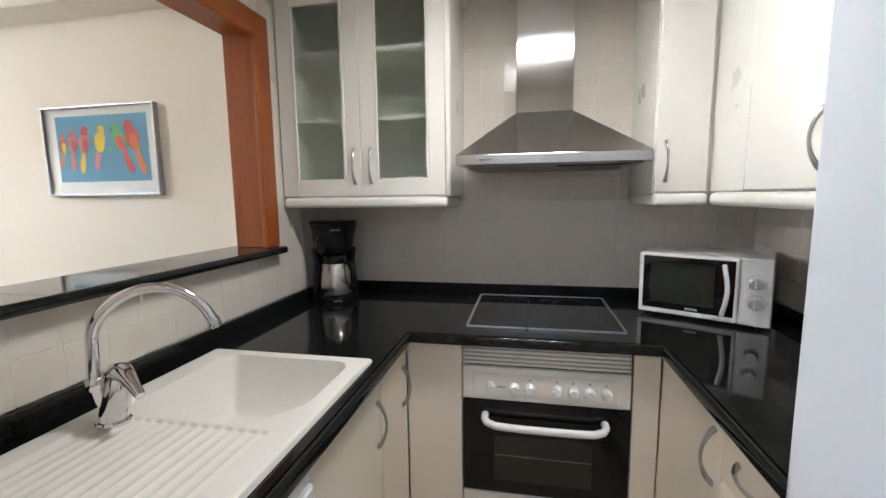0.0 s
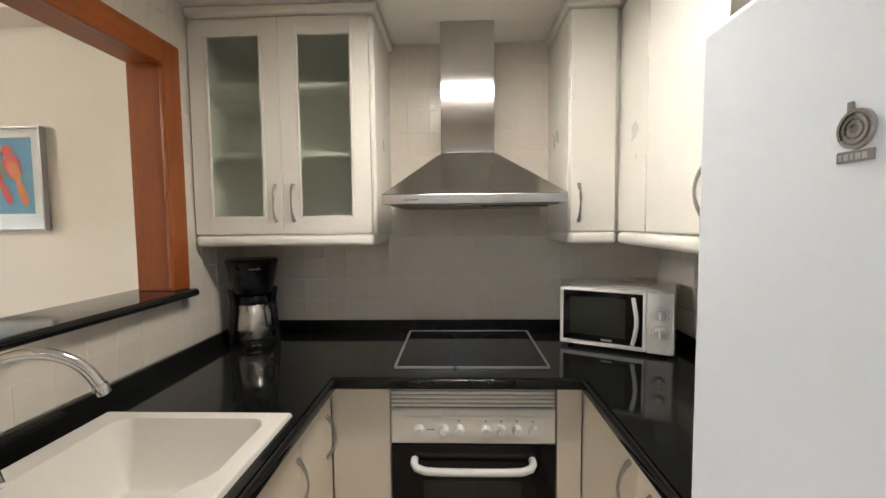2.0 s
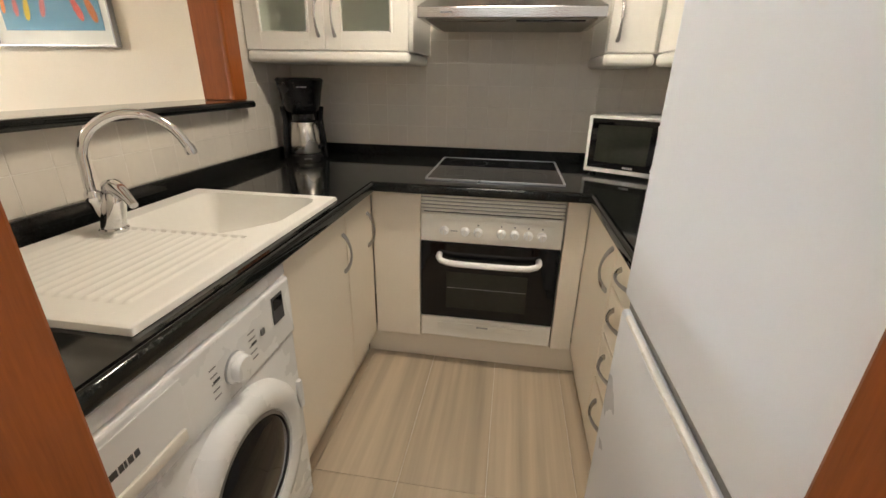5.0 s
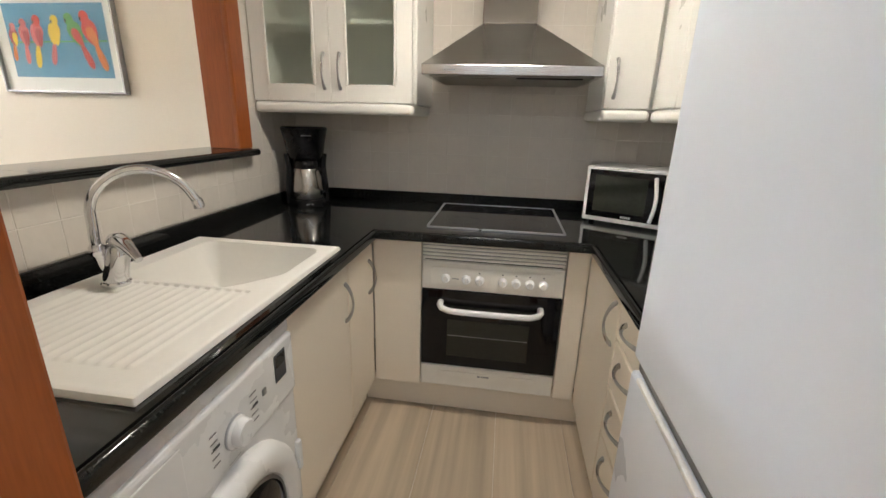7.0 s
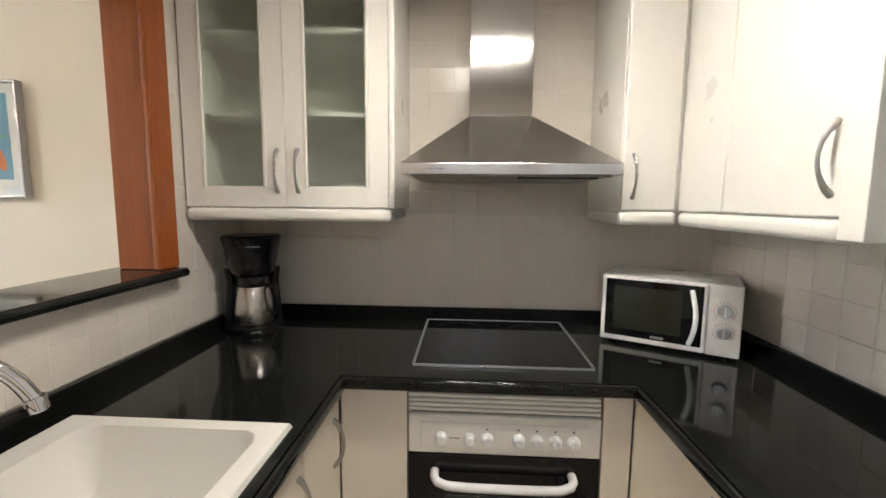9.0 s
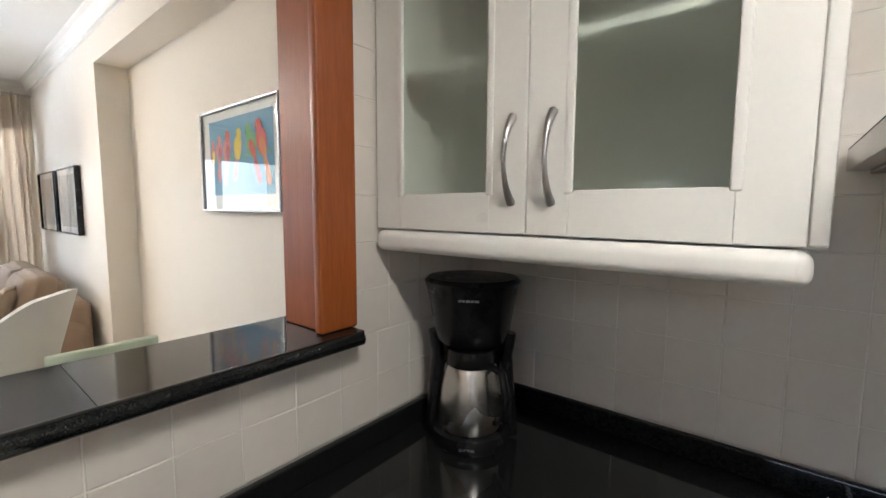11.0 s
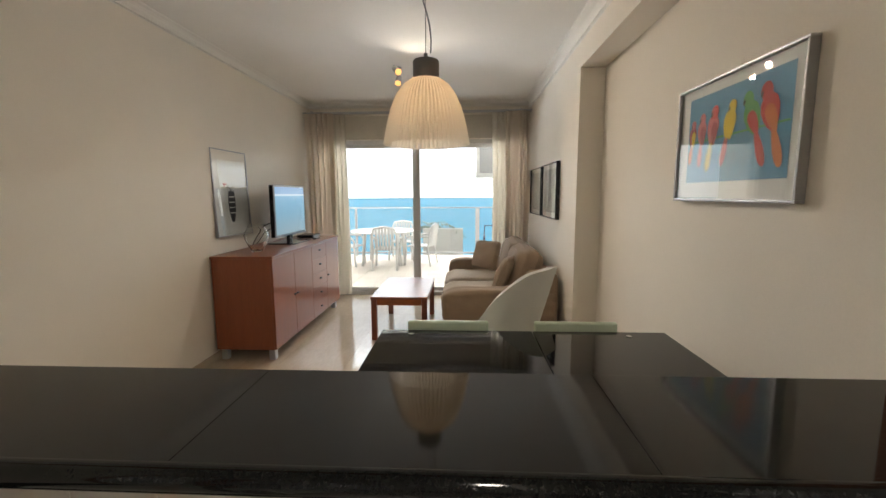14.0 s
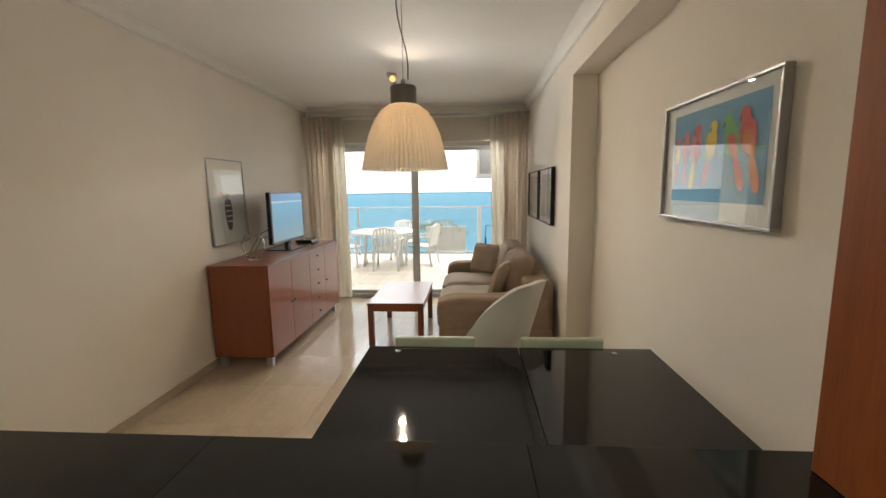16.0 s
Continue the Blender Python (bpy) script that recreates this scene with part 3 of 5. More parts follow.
for x, y, r in ((0.15, 2.0, 0.075), (0.43, 2.0, 0.095), (0.15, 2.25, 0.095), (0.43, 2.25, 0.075)):
    part("cooking_zone", lathe(bmesh.new(), [(r - 0.0012, 0.0), (r - 0.001, 0.0004), (r, 0.0004), (r + 0.0002, 0.0)], pose(x, y, WT1 + 0.006), seg=40), CHARCOAL, hob)

# ---- hood ----
hood = thing("cooker_hood", pose(0.3, 2.2, 1.5), "brushed stainless steel chimney cooker hood", "cooker hood")
HX0, HX1, HY0 = -0.045, 0.672, 1.935
part("rim", boxm(HX0, HX1, HY0, BACK - .010, 1.522, 1.560, bevel=0.002), BRUSHED, hood)
bm = bmesh.new()
lo = [(HX0, HY0), (HX1, HY0), (HX1, BACK - .010), (HX0, BACK - .010)]
hi = [(0.176, 2.19), (0.417, 2.19), (0.417, BACK - .010), (0.176, BACK - .010)]
a = [bm.verts.new((x, y, 1.5605)) for x, y in lo]
b = [bm.verts.new((x, y, 1.755)) for x, y in hi]
for i in range(4):
    bm.faces.new((a[i], a[(i + 1) % 4], b[(i + 1) % 4], b[i]))
bm.faces.new(b)
part("canopy", bm, BRUSHED, hood, smooth=False)
part("chimney", boxm(0.178, 0.415, 2.192, BACK - .010, 1.756, KC - 0.002, bevel=0.002), STEEL, hood)
part("underside", boxm(HX0 + 0.03, HX1 - 0.03, HY0 + 0.012, BACK - 0.02, 1.516, 1.5215, bevel=0.002), FILTER, hood)
for x in (0.02, 0.325):
    part("grease_filter", boxm(x, x + 0.29, HY0 + 0.06, BACK - 0.06, 1.513, 1.5155, bevel=0.001), FILTER, hood)
part("lamp_cover", boxm(0.34, 0.60, HY0 + 0.02, HY0 + 0.048, 1.510, 1.5155, bevel=0.001), BLACK, hood)
bars("logo", hood, (0.045, HY0 - .0002, 1.537), (1, 0, 0), (0, 0, 1), [(0, .012), (.016, .006), (.024, .006), (.032, .006), (.040, .009)], 0.006, GREY_METAL, (0, -1, 0))

# ---- wall cabinets ----
def rail_profile(parent, name, y0, y1, x0, x1, z0, z1, b=0.012):
    return part(name, boxm(x0, x1, y0, y1, z0, z1, bevel=b, seg=4), IVORY, parent)


wc = thing("wall_cabinet", pose(-0.47, 2.43, 1.37), "ivory wall cabinet with two frosted glass doors", "cabinet")
CX0, CX1, CF = -0.846, -0.084, 2.026
bm = bmesh.new()
for a in ((CX0, CX0 + .018, CF + .021, BACK - .01, 1.405, 2.285), (CX1 - .018, CX1, CF + .021, BACK - .01, 1.405, 2.285), (CX0 + .018, CX1 - .018, CF + .021, BACK - .01, 1.405, 1.423),
          (CX0 + .018, CX1 - .018, CF + .021, BACK - .01, 2.267, 2.285), (CX0 + .018, CX1 - .018, BACK - .018, BACK - .01, 1.423, 2.267)):
    box(bm, *a)
part("carcass", bm, IVORY, wc, smooth=False)
for z in (1.735, 2.02):
    part("shelf", boxm(CX0 + .019, CX1 - .019, CF + 0.05, BACK - .02, z, z + 0.016), IVORY, wc)
part("corner_post", boxm(-0.103, CX1, CF + .006, CF + .0205, 1.408, 2.283, bevel=0.004), IVORY, wc)
for x0, x1, hx in ((-0.845, -0.4745, -0.502), (-0.4725, -0.1045, -0.428)):
    d = part("door", boxm(x0, x0 + 0.074, CF, CF + .020, 1.408, 2.283, bevel=0.002), IVORY, wc)
    part("stile", boxm(x1 - 0.074, x1, CF, CF + .020, 1.408, 2.283, bevel=0.002), IVORY, d)
    part("rail", boxm(x0 + 0.0736, x1 - 0.0736, CF + .0004, CF + .019, 1.408, 1.482, bevel=0.001), IVORY, d)
    part("rail", boxm(x0 + 0.0736, x1 - 0.0736, CF + .0004, CF + .019, 2.212, 2.283, bevel=0.001), IVORY, d)
    part("bead", boxm(x0 + 0.066, x0 + 0.080, CF - .003, CF + .006, 1.476, 2.218, bevel=0.003), IVORY, d)
    part("bead", boxm(x1 - 0.080, x1 - 0.066, CF - .003, CF + .006, 1.476, 2.218, bevel=0.003), IVORY, d)
    part("pane", boxm(x0 + 0.075, x1 - 0.075, CF + .008, CF + .012, 1.4825, 2.2115), FROST, d, "frosted glass pane", smooth=False).visible_shadow = False
    bow_handle(d, (hx, CF + .001, 1.610), (hx, CF + .001, 1.462), (0, -1, 0), 0.03)
rail_profile(wc, "pelmet", CF - 0.008, BACK - .01, CX0, CX1 - 0.012, 1.358, 1.4045, 0.017)
rail_profile(wc, "cornice", CF - 0.02, BACK - .01, CX0, CX1 + 0.02, 2.286, KC - 0.002, 0.010)
for x, h in ((-0.30, 0.075), (-0.235, 0.075), (-0.18, 0.09)):
    cup = solid("glass_tumbler", lathe(bmesh.new(), [(0.0, 1.4235), (0.026, 1.4235), (0.031, 1.4235 + h), (0.029, 1.4235 + h), (0.024, 1.43), (0, 1.43)], pose(x, 2.17, 0)), PAPER, "pale tumbler standing inside the wall cabinet", "tumbler", "tumblers in the cabinet")

wr = thing("wall_cabinet", pose(0.78, 2.43, 1.37), "narrow ivory wall cabinet beside the cooker hood", "cabinet", "plain wall cabinets")
part("body", boxm(0.700, 1.20, CF + .021, BACK - .01, 1.405, 2.285, bevel=0.002), IVORY, wr)
d = part("door", boxm(0.702, 0.884, CF, CF + .020, 1.408, 2.283, bevel=0.005), IVORY, wr)
bow_handle(d, (0.738, CF + .001, 1.598), (0.738, CF + .001, 1.450), (0, -1, 0), 0.03)
rail_profile(wr, "pelmet", CF - 0.008, BACK - .01, 0.694, 0.890, 1.358, 1.4045, 0.017)
rail_profile(wr, "cornice", CF - 0.02, BACK - .01, 0.68, 0.90, 2.286, KC - 0.002, 0.010)
wl = thing("wall_cabinet", pose(1.1, 1.7, 1.37), "ivory wall cabinet with plain door above microwave", "cabinet", "plain wall cabinets")
part("body", boxm(0.922, RIGHT - .01, 1.392, CF + .018, 1.405, 2.285, bevel=0.002), IVORY, wl)
part("filler", boxm(0.900, 0.920, 1.792, CF + .018, 1.408, 2.283, bevel=0.004), IVORY, wl)
d = part("door", boxm(0.900, 0.920, 1.394, 1.790, 1.408, 2.283, bevel=0.005), IVORY, wl)
bow_handle(d, (0.901, 1.432, 1.600), (0.901, 1.432, 1.452), (-1, 0, 0), 0.034)
rail_profile(wl, "pelmet", 1.392, CF + .0, 0.891, RIGHT - .01, 1.358, 1.4045, 0.017)
rail_profile(wl, "cornice", 0.37, CF + .0, 0.88, RIGHT - .01, 2.286, KC - 0.002, 0.010)
wo = thing("wall_cabinet", pose(1.1, 0.9, 2.0), "ivory cabinet hung above the fridge", "cabinet", "plain wall cabinets")
part("end_panel", boxm(0.885, RIGHT - .01, 1.335, 1.390, 1.366, 2.285, bevel=0.002), IVORY, wo)
part("body", boxm(0.922, RIGHT - .01, 0.37, 1.333, 1.985, 2.285, bevel=0.002), IVORY, wo)
for y0, y1 in ((0.372, 0.850), (0.852, 1.331)):
    part("door", boxm(0.900, 0.920, y0, y1, 1.985, 2.283, bevel=0.005), IVORY, wo)

# ---- drawer unit, right run ----
cu = thing("base_cabinet", pose(0.95, 1.56, 0.15), "cream lacquered kitchen base cabinet with bowed handle", "cabinet", "kitchen base cabinets")
part("body", boxm(0.714, RIGHT - .01, 1.332, 2.3, 0.15, 0.858), CREAM, cu)
d = part("door", boxm(0.692, 0.712, 1.335, 1.788, 0.155, 0.852, bevel=0.005), CREAM, cu)
bow_handle(d, (0.693, 1.372, 0.828), (0.693, 1.372, 0.678), (-1, 0, 0))
du = thing("drawer_unit", pose(0.95, 1.16, 0.15), "cream lacquered kitchen drawer unit with four drawers", "drawer unit")
part("body", boxm(0.714, RIGHT - .01, 1.0, 1.330, 0.15, 0.858), CREAM, du)
for z0, z1 in ((0.725, 0.852), (0.560, 0.721), (0.388, 0.556), (0.155, 0.384)):
    d = part("drawer_front", boxm(0.692, 0.712, 1.002, 1.332, z0, z1, bevel=0.008, seg=3), CREAM, du)
    bow_handle(d, (0.693, 1.255, z1 - 0.045), (0.693, 1.105, z1 - 0.045), (-1, 0, 0))

# ---- fridge ----
fr = thing("fridge_freezer", pose(0.94, 0.68, 0), "tall white two-door fridge freezer", "fridge")
part("body", boxm(0.695, RIGHT - .02, 0.392, 0.988, 0.02, 1.735, bevel=0.006), FRIDGE_WHITE, fr)
up = part("upper_door", boxm(0.630, 0.690, 0.390, 0.990, 0.862, 1.740, bevel=0.012, seg=4), FRIDGE_WHITE, fr)
lw = part("lower_door", boxm(0.630, 0.690, 0.390, 0.990, 0.06, 0.832, bevel=0.012, seg=4), FRIDGE_WHITE, fr)
# grey strip that paints the shadow in the recess between the doors
part("gap_shade_strip", boxm(0.645, 0.69, 0.396, 0.984, 0.833, 0.861), GREY_METAL, fr)
part("grip_edge", boxm(0.6288, 0.640, 0.392, 0.945, 0.824, 0.836, bevel=0.003), WHITE_PLASTIC, lw, "white grip edge")
part("kick_plate", boxm(0.66, 0.69, 0.395, 0.985, 0.0, 0.055), WHITE_PLASTIC, fr)
lm = pose(0.6295, 0.722, 1.537) @ pose(0, 0, 0, 0, -90, 0)
mag = thing("fridge_magnet", pose(0.63, 0.722, 1.537), "small pewter-coloured souvenir magnet on the fridge", "magnet")
for r in (0.019, 0.0135, 0.008):
    part("ring", lathe(bmesh.new(), [(r - 0.0035, 0.0002), (r - 0.003, 0.0035), (r, 0.0035), (r + 0.0005, 0.0002)], lm, seg=30), SATIN, mag)
part("disc", lathe(bmesh.new(), [(0.019, 0.0), (0.019, 0.0012), (0, 0.0012)], lm, seg=30), GREY_METAL, mag)
part("spike", boxm(0.626, 0.6295, 0.726, 0.731, 1.553, 1.564, bevel=0.0008), GREY_METAL, mag)
part("plaque", boxm(0.627, 0.6295, 0.703, 0.741, 1.506, 1.517, bevel=0.0008), GREY_METAL, mag)
bars("lettering", mag, (0.6268, 0.738, 1.508), (0, -1, 0), (0, 0, 1), [(0, .004), (.006, .005), (.013, .003), (.018, .005), (.025, .005)], 0.006, ALU, (-1, 0, 0))

# ---- microwave ----
mw = thing("microwave", pose(0.699, 2.165, WT1, 0, 0, -28.2), "white microwave oven with black door glass", "microwave")
for x in (0.04, 0.41):
    for y in (0.03, 0.24):
        part("foot", lathe(bmesh.new(), [(0.012, 0), (0.012, 0.013), (0, 0.013)], pose(x, y, 0), seg=12), BLACK, mw, local=True)
part("body", boxm(0, 0.447, 0.018, 0.29, 0.013, 0.262, bevel=0.006), mat("silver_white_enamel", (0.68, 0.67, 0.65), 0.3, bump=0.01), mw, local=True)
fm = part("door", boxm(0, 0.345, 0, 0.017, 0.013, 0.262, bevel=0.006), WHITE_PLASTIC, mw, local=True)
part("glass", boxm(0.016, 0.334, -0.002, 0.004, 0.034, 0.250, bevel=0.0015), BLACK_GLASS, fm, local=True)
part("window", boxm(0.045, 0.27, -0.0028, -0.0015, 0.062, 0.225, bevel=0.0004), DARK_GLASS, fm, local=True)
pts = [(0.318, -0.002, 0.232)] + [(0.318 + 0.016 * math.sin(math.pi * k / 8), -0.004 - 0.026 * math.sin(math.pi * k / 8) ** 0.6, 0.232 - 0.19 * k / 8) for k in range(1, 8)] + [(0.318, -0.002, 0.042)]
pts = [(x - 0.020, y, z) for x, y, z in pts]
part("handle", tube(bmesh.new(), pts, 0.0085, 12), WHITE_PLASTIC, fm, local=True)
bars("logo", fm, (0.175, -0.0031, 0.041), (1, 0, 0), (0, 0, 1), [(0, .008), (.010, .006), (.018, .006), (.026, .006), (.034, .008)], 0.009, ALU, (0, -1, 0))
for o in fm.children:
    if o.name.startswith("logo"):
        o.data.transform(WORLD["microwave"])
pn = part("control_panel", boxm(0.347, 0.447, 0, 0.017, 0.013, 0.262, bevel=0.005), mat("silver_plastic", (0.62, 0.61, 0.59), 0.35, bump=0.01), mw, local=True)
for z in (0.172, 0.098):
    k = part("dial", lathe(bmesh.new(), [(0.024, 0), (0.023, 0.004), (0.019, 0.006), (0.018, 0.018), (0, 0.018)], pose(0.397, 0, z, 90), seg=24), ALU, mw, local=True)
    part("pointer", boxm(0.394, 0.400, -0.023, -0.017, z - 0.016, z + 0.016, bevel=0.001), WHITE_PLASTIC, k, local=True)
    bm = bmesh.new()
    for a in range(-130, 131, 20):
        c = Vector((0.397 + 0.031 * math.sin(radians(a)), -0.0004, z + 0.031 * math.cos(radians(a))))
        box(bm, c.x - .0018, c.x + .0018, -0.0008, 0.0, c.z - .0018, c.z + .0018)
    part("scale_marks", bm, paint("orange_print", (0.45, 0.12, 0.04)), pn, local=True)
for k in range(4):
    part("top_label", boxm(0.08 + 0.075 * k, 0.13 + 0.075 * k, 0.10, 0.14, 0.2622, 0.2628), PAPER, mw, local=True)

# ---- coffee machine ----
cm = thing("coffee_machine", pose(-0.695, 2.19, WT1, 0, 0, 30), "black filter coffee machine with steel thermos jug", "coffee machine")


def oval(profile, sx, sy, cy=0.0):
    bm = lathe(bmesh.new(), profile, seg=36, closed=False)
    for v in bm.verts:
        v.co.x *= sx
        v.co.y = v.co.y * sy + cy
    return bm


part("base", oval([(0.0, 0.0), (0.098, 0.0), (0.10, 0.012), (0.096, 0.032), (0.085, 0.036), (0, 0.036)], 1, 1.05), BLACK, cm, local=True)
bars("logo", cm, (-0.018, -0.1035, 0.012), (1, 0, 0), (0, 0, 1), [(0, .007), (.009, .007), (.018, .007), (.027, .008)], 0.006, GREY_METAL, (0, -1, 0))
for o in cm.children:
    if o.name.startswith("logo"):
        o.data.transform(WORLD["coffee_machine"])
part("column", boxm(-0.085, 0.085, 0.045, 0.105, 0.03, 0.30, bevel=0.02, seg=4), BLACK, cm, local=True)
for s in (-1, 1):
    part("side_arm", tube(bmesh.new(), [(s * 0.098, 0.0, 0.01), (s * 0.092, 0.0, 0.08), (s * 0.086, 0.0, 0.15), (s * 0.082, 0, 0.20), (s * 0.09, 0, 0.26)], 0.016, 10), BLACK, cm, local=True)
fb = part("filter_basket", oval([(0.0, 0.234), (0.070, 0.234), (0.080, 0.245), (0.086, 0.27), (0.094, 0.325), (0.102, 0.360), (0.104, 0.372), (0, 0.372)], 1.06, 0.95), BLACK, cm, local=True)
part("lid", oval([(0.105, 0.3725), (0.108, 0.384), (0.100, 0.393), (0.0, 0.397)], 1.06, 0.95), BLACK, cm, local=True)
bars("lettering", fb, (-0.022, -0.0985, 0.35), (1, 0, 0), (0, 0, 1), [(0, .006), (.008, .006), (.017, .008), (.027, .006), (.035, .010)], 0.005, GREY_METAL, (0, -1, 0))
for o in fb.children:
    o.data.transform(WORLD["coffee_machine"])
jug = part("jug", lathe(bmesh.new(), [(0.0, 0.038), (0.070, 0.038), (0.075, 0.046), (0.075, 0.08), (0.070, 0.135), (0.061, 0.180), (0.057, 0.188)], pose(0, -0.018, 0), seg=36), JUG, cm, "steel thermos jug", local=True)
part("jug_lid", lathe(bmesh.new(), [(0.058, 0.188), (0.061, 0.194), (0.056, 0.226), (0.03, 0.231), (0, 0.231)], pose(0, -0.018, 0), seg=30), BLACK, jug, local=True)
part("jug_handle", tube(bmesh.new(), [(0.045, -0.04, 0.19), (0.075, -0.075, 0.186), (0.085, -0.085, 0.14), (0.08, -0.08, 0.085), (0.056, -0.058, 0.062)], 0.009, 10), BLACK, jug, local=True)
# ---- kitchen ceiling lamp ----
kl = thing("ceiling_lamp", pose(0.29, 1.41, KC), "white linear ceiling lamp in the kitchen", "ceiling lamp")
part("housing", boxm(0.06, 0.52, 1.35, 1.47, 2.285, KC - .001, bevel=0.006), WHITE_PLASTIC, kl)
part("diffuser", boxm(0.07, 0.51, 1.36, 1.46, 2.268, 2.284, bevel=0.005), glow("lit_diffuser", (1.0, 0.94, 0.84), 3.0), kl)

# ---- living room ----
def picture(name, m, w, h, depth, frame_mat, border, label, mount=PAPER):
    """A framed picture in local x (width), z (height), facing -y."""
    t = thing(name, m, label, "picture")
    f = 0.011
    part("frame", boxm(0, w, -depth, 0, 0, f, bevel=0.002), frame_mat, t, local=True)
    part("frame", boxm(0, w, -depth, 0, h - f, h, bevel=0.002), frame_mat, t, local=True)
    part("frame", boxm(0, f, -depth, 0, f + .0005, h - f - .0005, bevel=0.002), frame_mat, t, local=True)
    part("frame", boxm(w - f, w, -depth, 0, f + .0005, h - f - .0005, bevel=0.002), frame_mat, t, local=True)
    part("mount", boxm(f, w - f, -depth * 0.45, -0.004, f, h - f), mount, t, local=True)
    p = part("glass_pane", boxm(f, w - f, -depth * 0.75, -depth * 0.70, f, h - f), CLEAR, t, local=True, smooth=False)
    p.visible_shadow = False
    return t


def blob(parent, pts, y, material, name="colour_patch"):
    bm = bmesh.new()
    a = [bm.verts.new((x, y, z)) for x, z in pts]
    b = [bm.verts.new((x, y - 0.0003, z)) for x, z in pts]
    bm.faces.new(b)
    for i in range(len(a)):
        bm.faces.new((a[i], a[(i + 1) % len(a)], b[(i + 1) % len(a)], b[i]))
    return part(name, bm, material, parent, local=True, smooth=False)


def leaf(cx, cz, a, b, ang, n=14, taper=0.0):
    c, s = math.cos(radians(ang)), math.sin(radians(ang))
    out = []
    for i in range(n):
        t = 2 * math.pi * i / n
        u, v = a * math.cos(t), b * math.sin(t) * (1 + taper * math.cos(t))
        out.append((cx + u * c - v * s, cz + u * s + v * c))
    return out


P_BLUE, P_RED, P_YEL, P_GRN, P_DRED, P_ORG = (paint("print_" + n, c, 0.7) for n, c in (
    ("blue", (0.10, 0.30, 0.48)), ("red", (0.55, 0.06, 0.05)), ("yellow", (0.72, 0.52, 0.03)), ("green", (0.12, 0.38, 0.12)), ("dark_red", (0.36, 0.06, 0.08)), ("orange", (0.65, 0.20, 0.05))))
pp = picture("framed_picture", pose(-2.647, RW - .002, 1.431), 0.80, 0.525, 0.034, FRAME_GREY, 0, "silver-framed print with bright shapes on blue ground")
blob(pp, [(0.085, 0.085), (0.735, 0.085), (0.735, 0.47), (0.085, 0.47)], -0.0165, P_BLUE, "print_ground")
blob(pp, [(0.09, 0.265), (0.73, 0.275), (0.73, 0.283), (0.09, 0.273)], -0.0175, P_GRN, "branch")
P_PNK, P_BEAK = paint("print_rose", (0.58, 0.16, 0.17), 0.7), paint("print_black", (0.03, 0.03, 0.03), 0.7)
for cx, cz, ang, size, head, body, wing, tail in (
        (0.125, 0.305, 82, 0.72, P_PNK, P_DRED, P_YEL, P_ORG), (0.20, 0.315, 86, 0.85, P_PNK, P_PNK, P_DRED, P_PNK), (0.285, 0.32, 80, 1.0, P_RED, P_PNK, P_DRED, P_YEL),
        (0.40, 0.325, 76, 0.95, P_YEL, P_YEL, P_YEL, P_PNK), (0.535, 0.325, 112, 1.1, P_GRN, P_GRN, P_RED, P_RED), (0.63, 0.33, 108, 1.15, P_RED, P_RED, P_ORG, P_ORG)):
    c, t = math.cos(radians(ang)), math.sin(radians(ang))
    at = lambda f: (cx + f * size * c, cz + f * size * t)
    blob(pp, leaf(*at(-0.115), 0.075 * size, 0.018 * size, ang, taper=-0.5), -0.0180, tail, "tail_shape")
    blob(pp, leaf(*at(-0.01), 0.062 * size, 0.040 * size, ang, taper=0.3), -0.0186, body, "body_shape")
    blob(pp, leaf(cx + 0.012 * size, cz - 0.028 * size, 0.05 * size, 0.022 * size, ang + 8, taper=0.4), -0.0192, wing, "wing_shape")
    blob(pp, leaf(*at(0.062), 0.030 * size, 0.027 * size, ang), -0.0197, head, "head_shape")
    blob(pp, leaf(at(0.062)[0] - 0.020 * size, at(0.055)[1], 0.010 * size, 0.006 * size, 70), -0.0203, P_BEAK, "beak_shape")

fp = picture("framed_picture", pose(-4.06, LW + .002, 1.09, -2, 0, 180), 0.60, 0.80, 0.03, FRAME_GREY, 0, "silver-framed flower print on white ground", paint("print_grey_white", (0.62, 0.62, 0.60), 0.7))
P_INK, P_PINK = paint("print_ink", (0.05, 0.05, 0.06), 0.7), paint("print_pink", (0.60, 0.20, 0.16), 0.7)
blob(fp, [(0.25, 0.42), (0.35, 0.42), (0.36, 0.34), (0.35, 0.22), (0.32, 0.13), (0.27, 0.13), (0.24, 0.22), (0.235, 0.34)], -0.0145, P_INK, "vase_shape")
for k in range(4):
    blob(fp, [(0.25, 0.37 - 0.05 * k), (0.345, 0.37 - 0.05 * k), (0.345, 0.360 - 0.05 * k), (0.25, 0.360 - 0.05 * k)], -0.0155, PAPER, "vase_band")
for x, z in ((0.16, 0.60), (0.33, 0.70), (0.20, 0.50)):
    blob(fp, leaf(x, z, 0.04, 0.032, 80), -0.0150, P_PINK, "flower_shape")
    blob(fp, [(0.295, 0.42), (0.305, 0.42), (x + .004, z - 0.03), (x - .004, z - 0.03)], -0.0148, P_INK, "stem_shape")
P_DK = paint("print_dark_green_grey", (0.10, 0.13, 0.12), 0.6)
for x0, lab in ((-5.27, "black-framed dark print on the living room wall"), (-6.10, "black-framed dark print beside the curtain")):
    q = picture("framed_picture", pose(x0, PIL - .002, 1.22), 0.76, 0.56, 0.04, BLACK, 0, lab, PAPER)
    blob(q, [(0.06, 0.06), (0.70, 0.06), (0.70, 0.50), (0.06, 0.50)], -0.0195, P_DK, "print_ground")

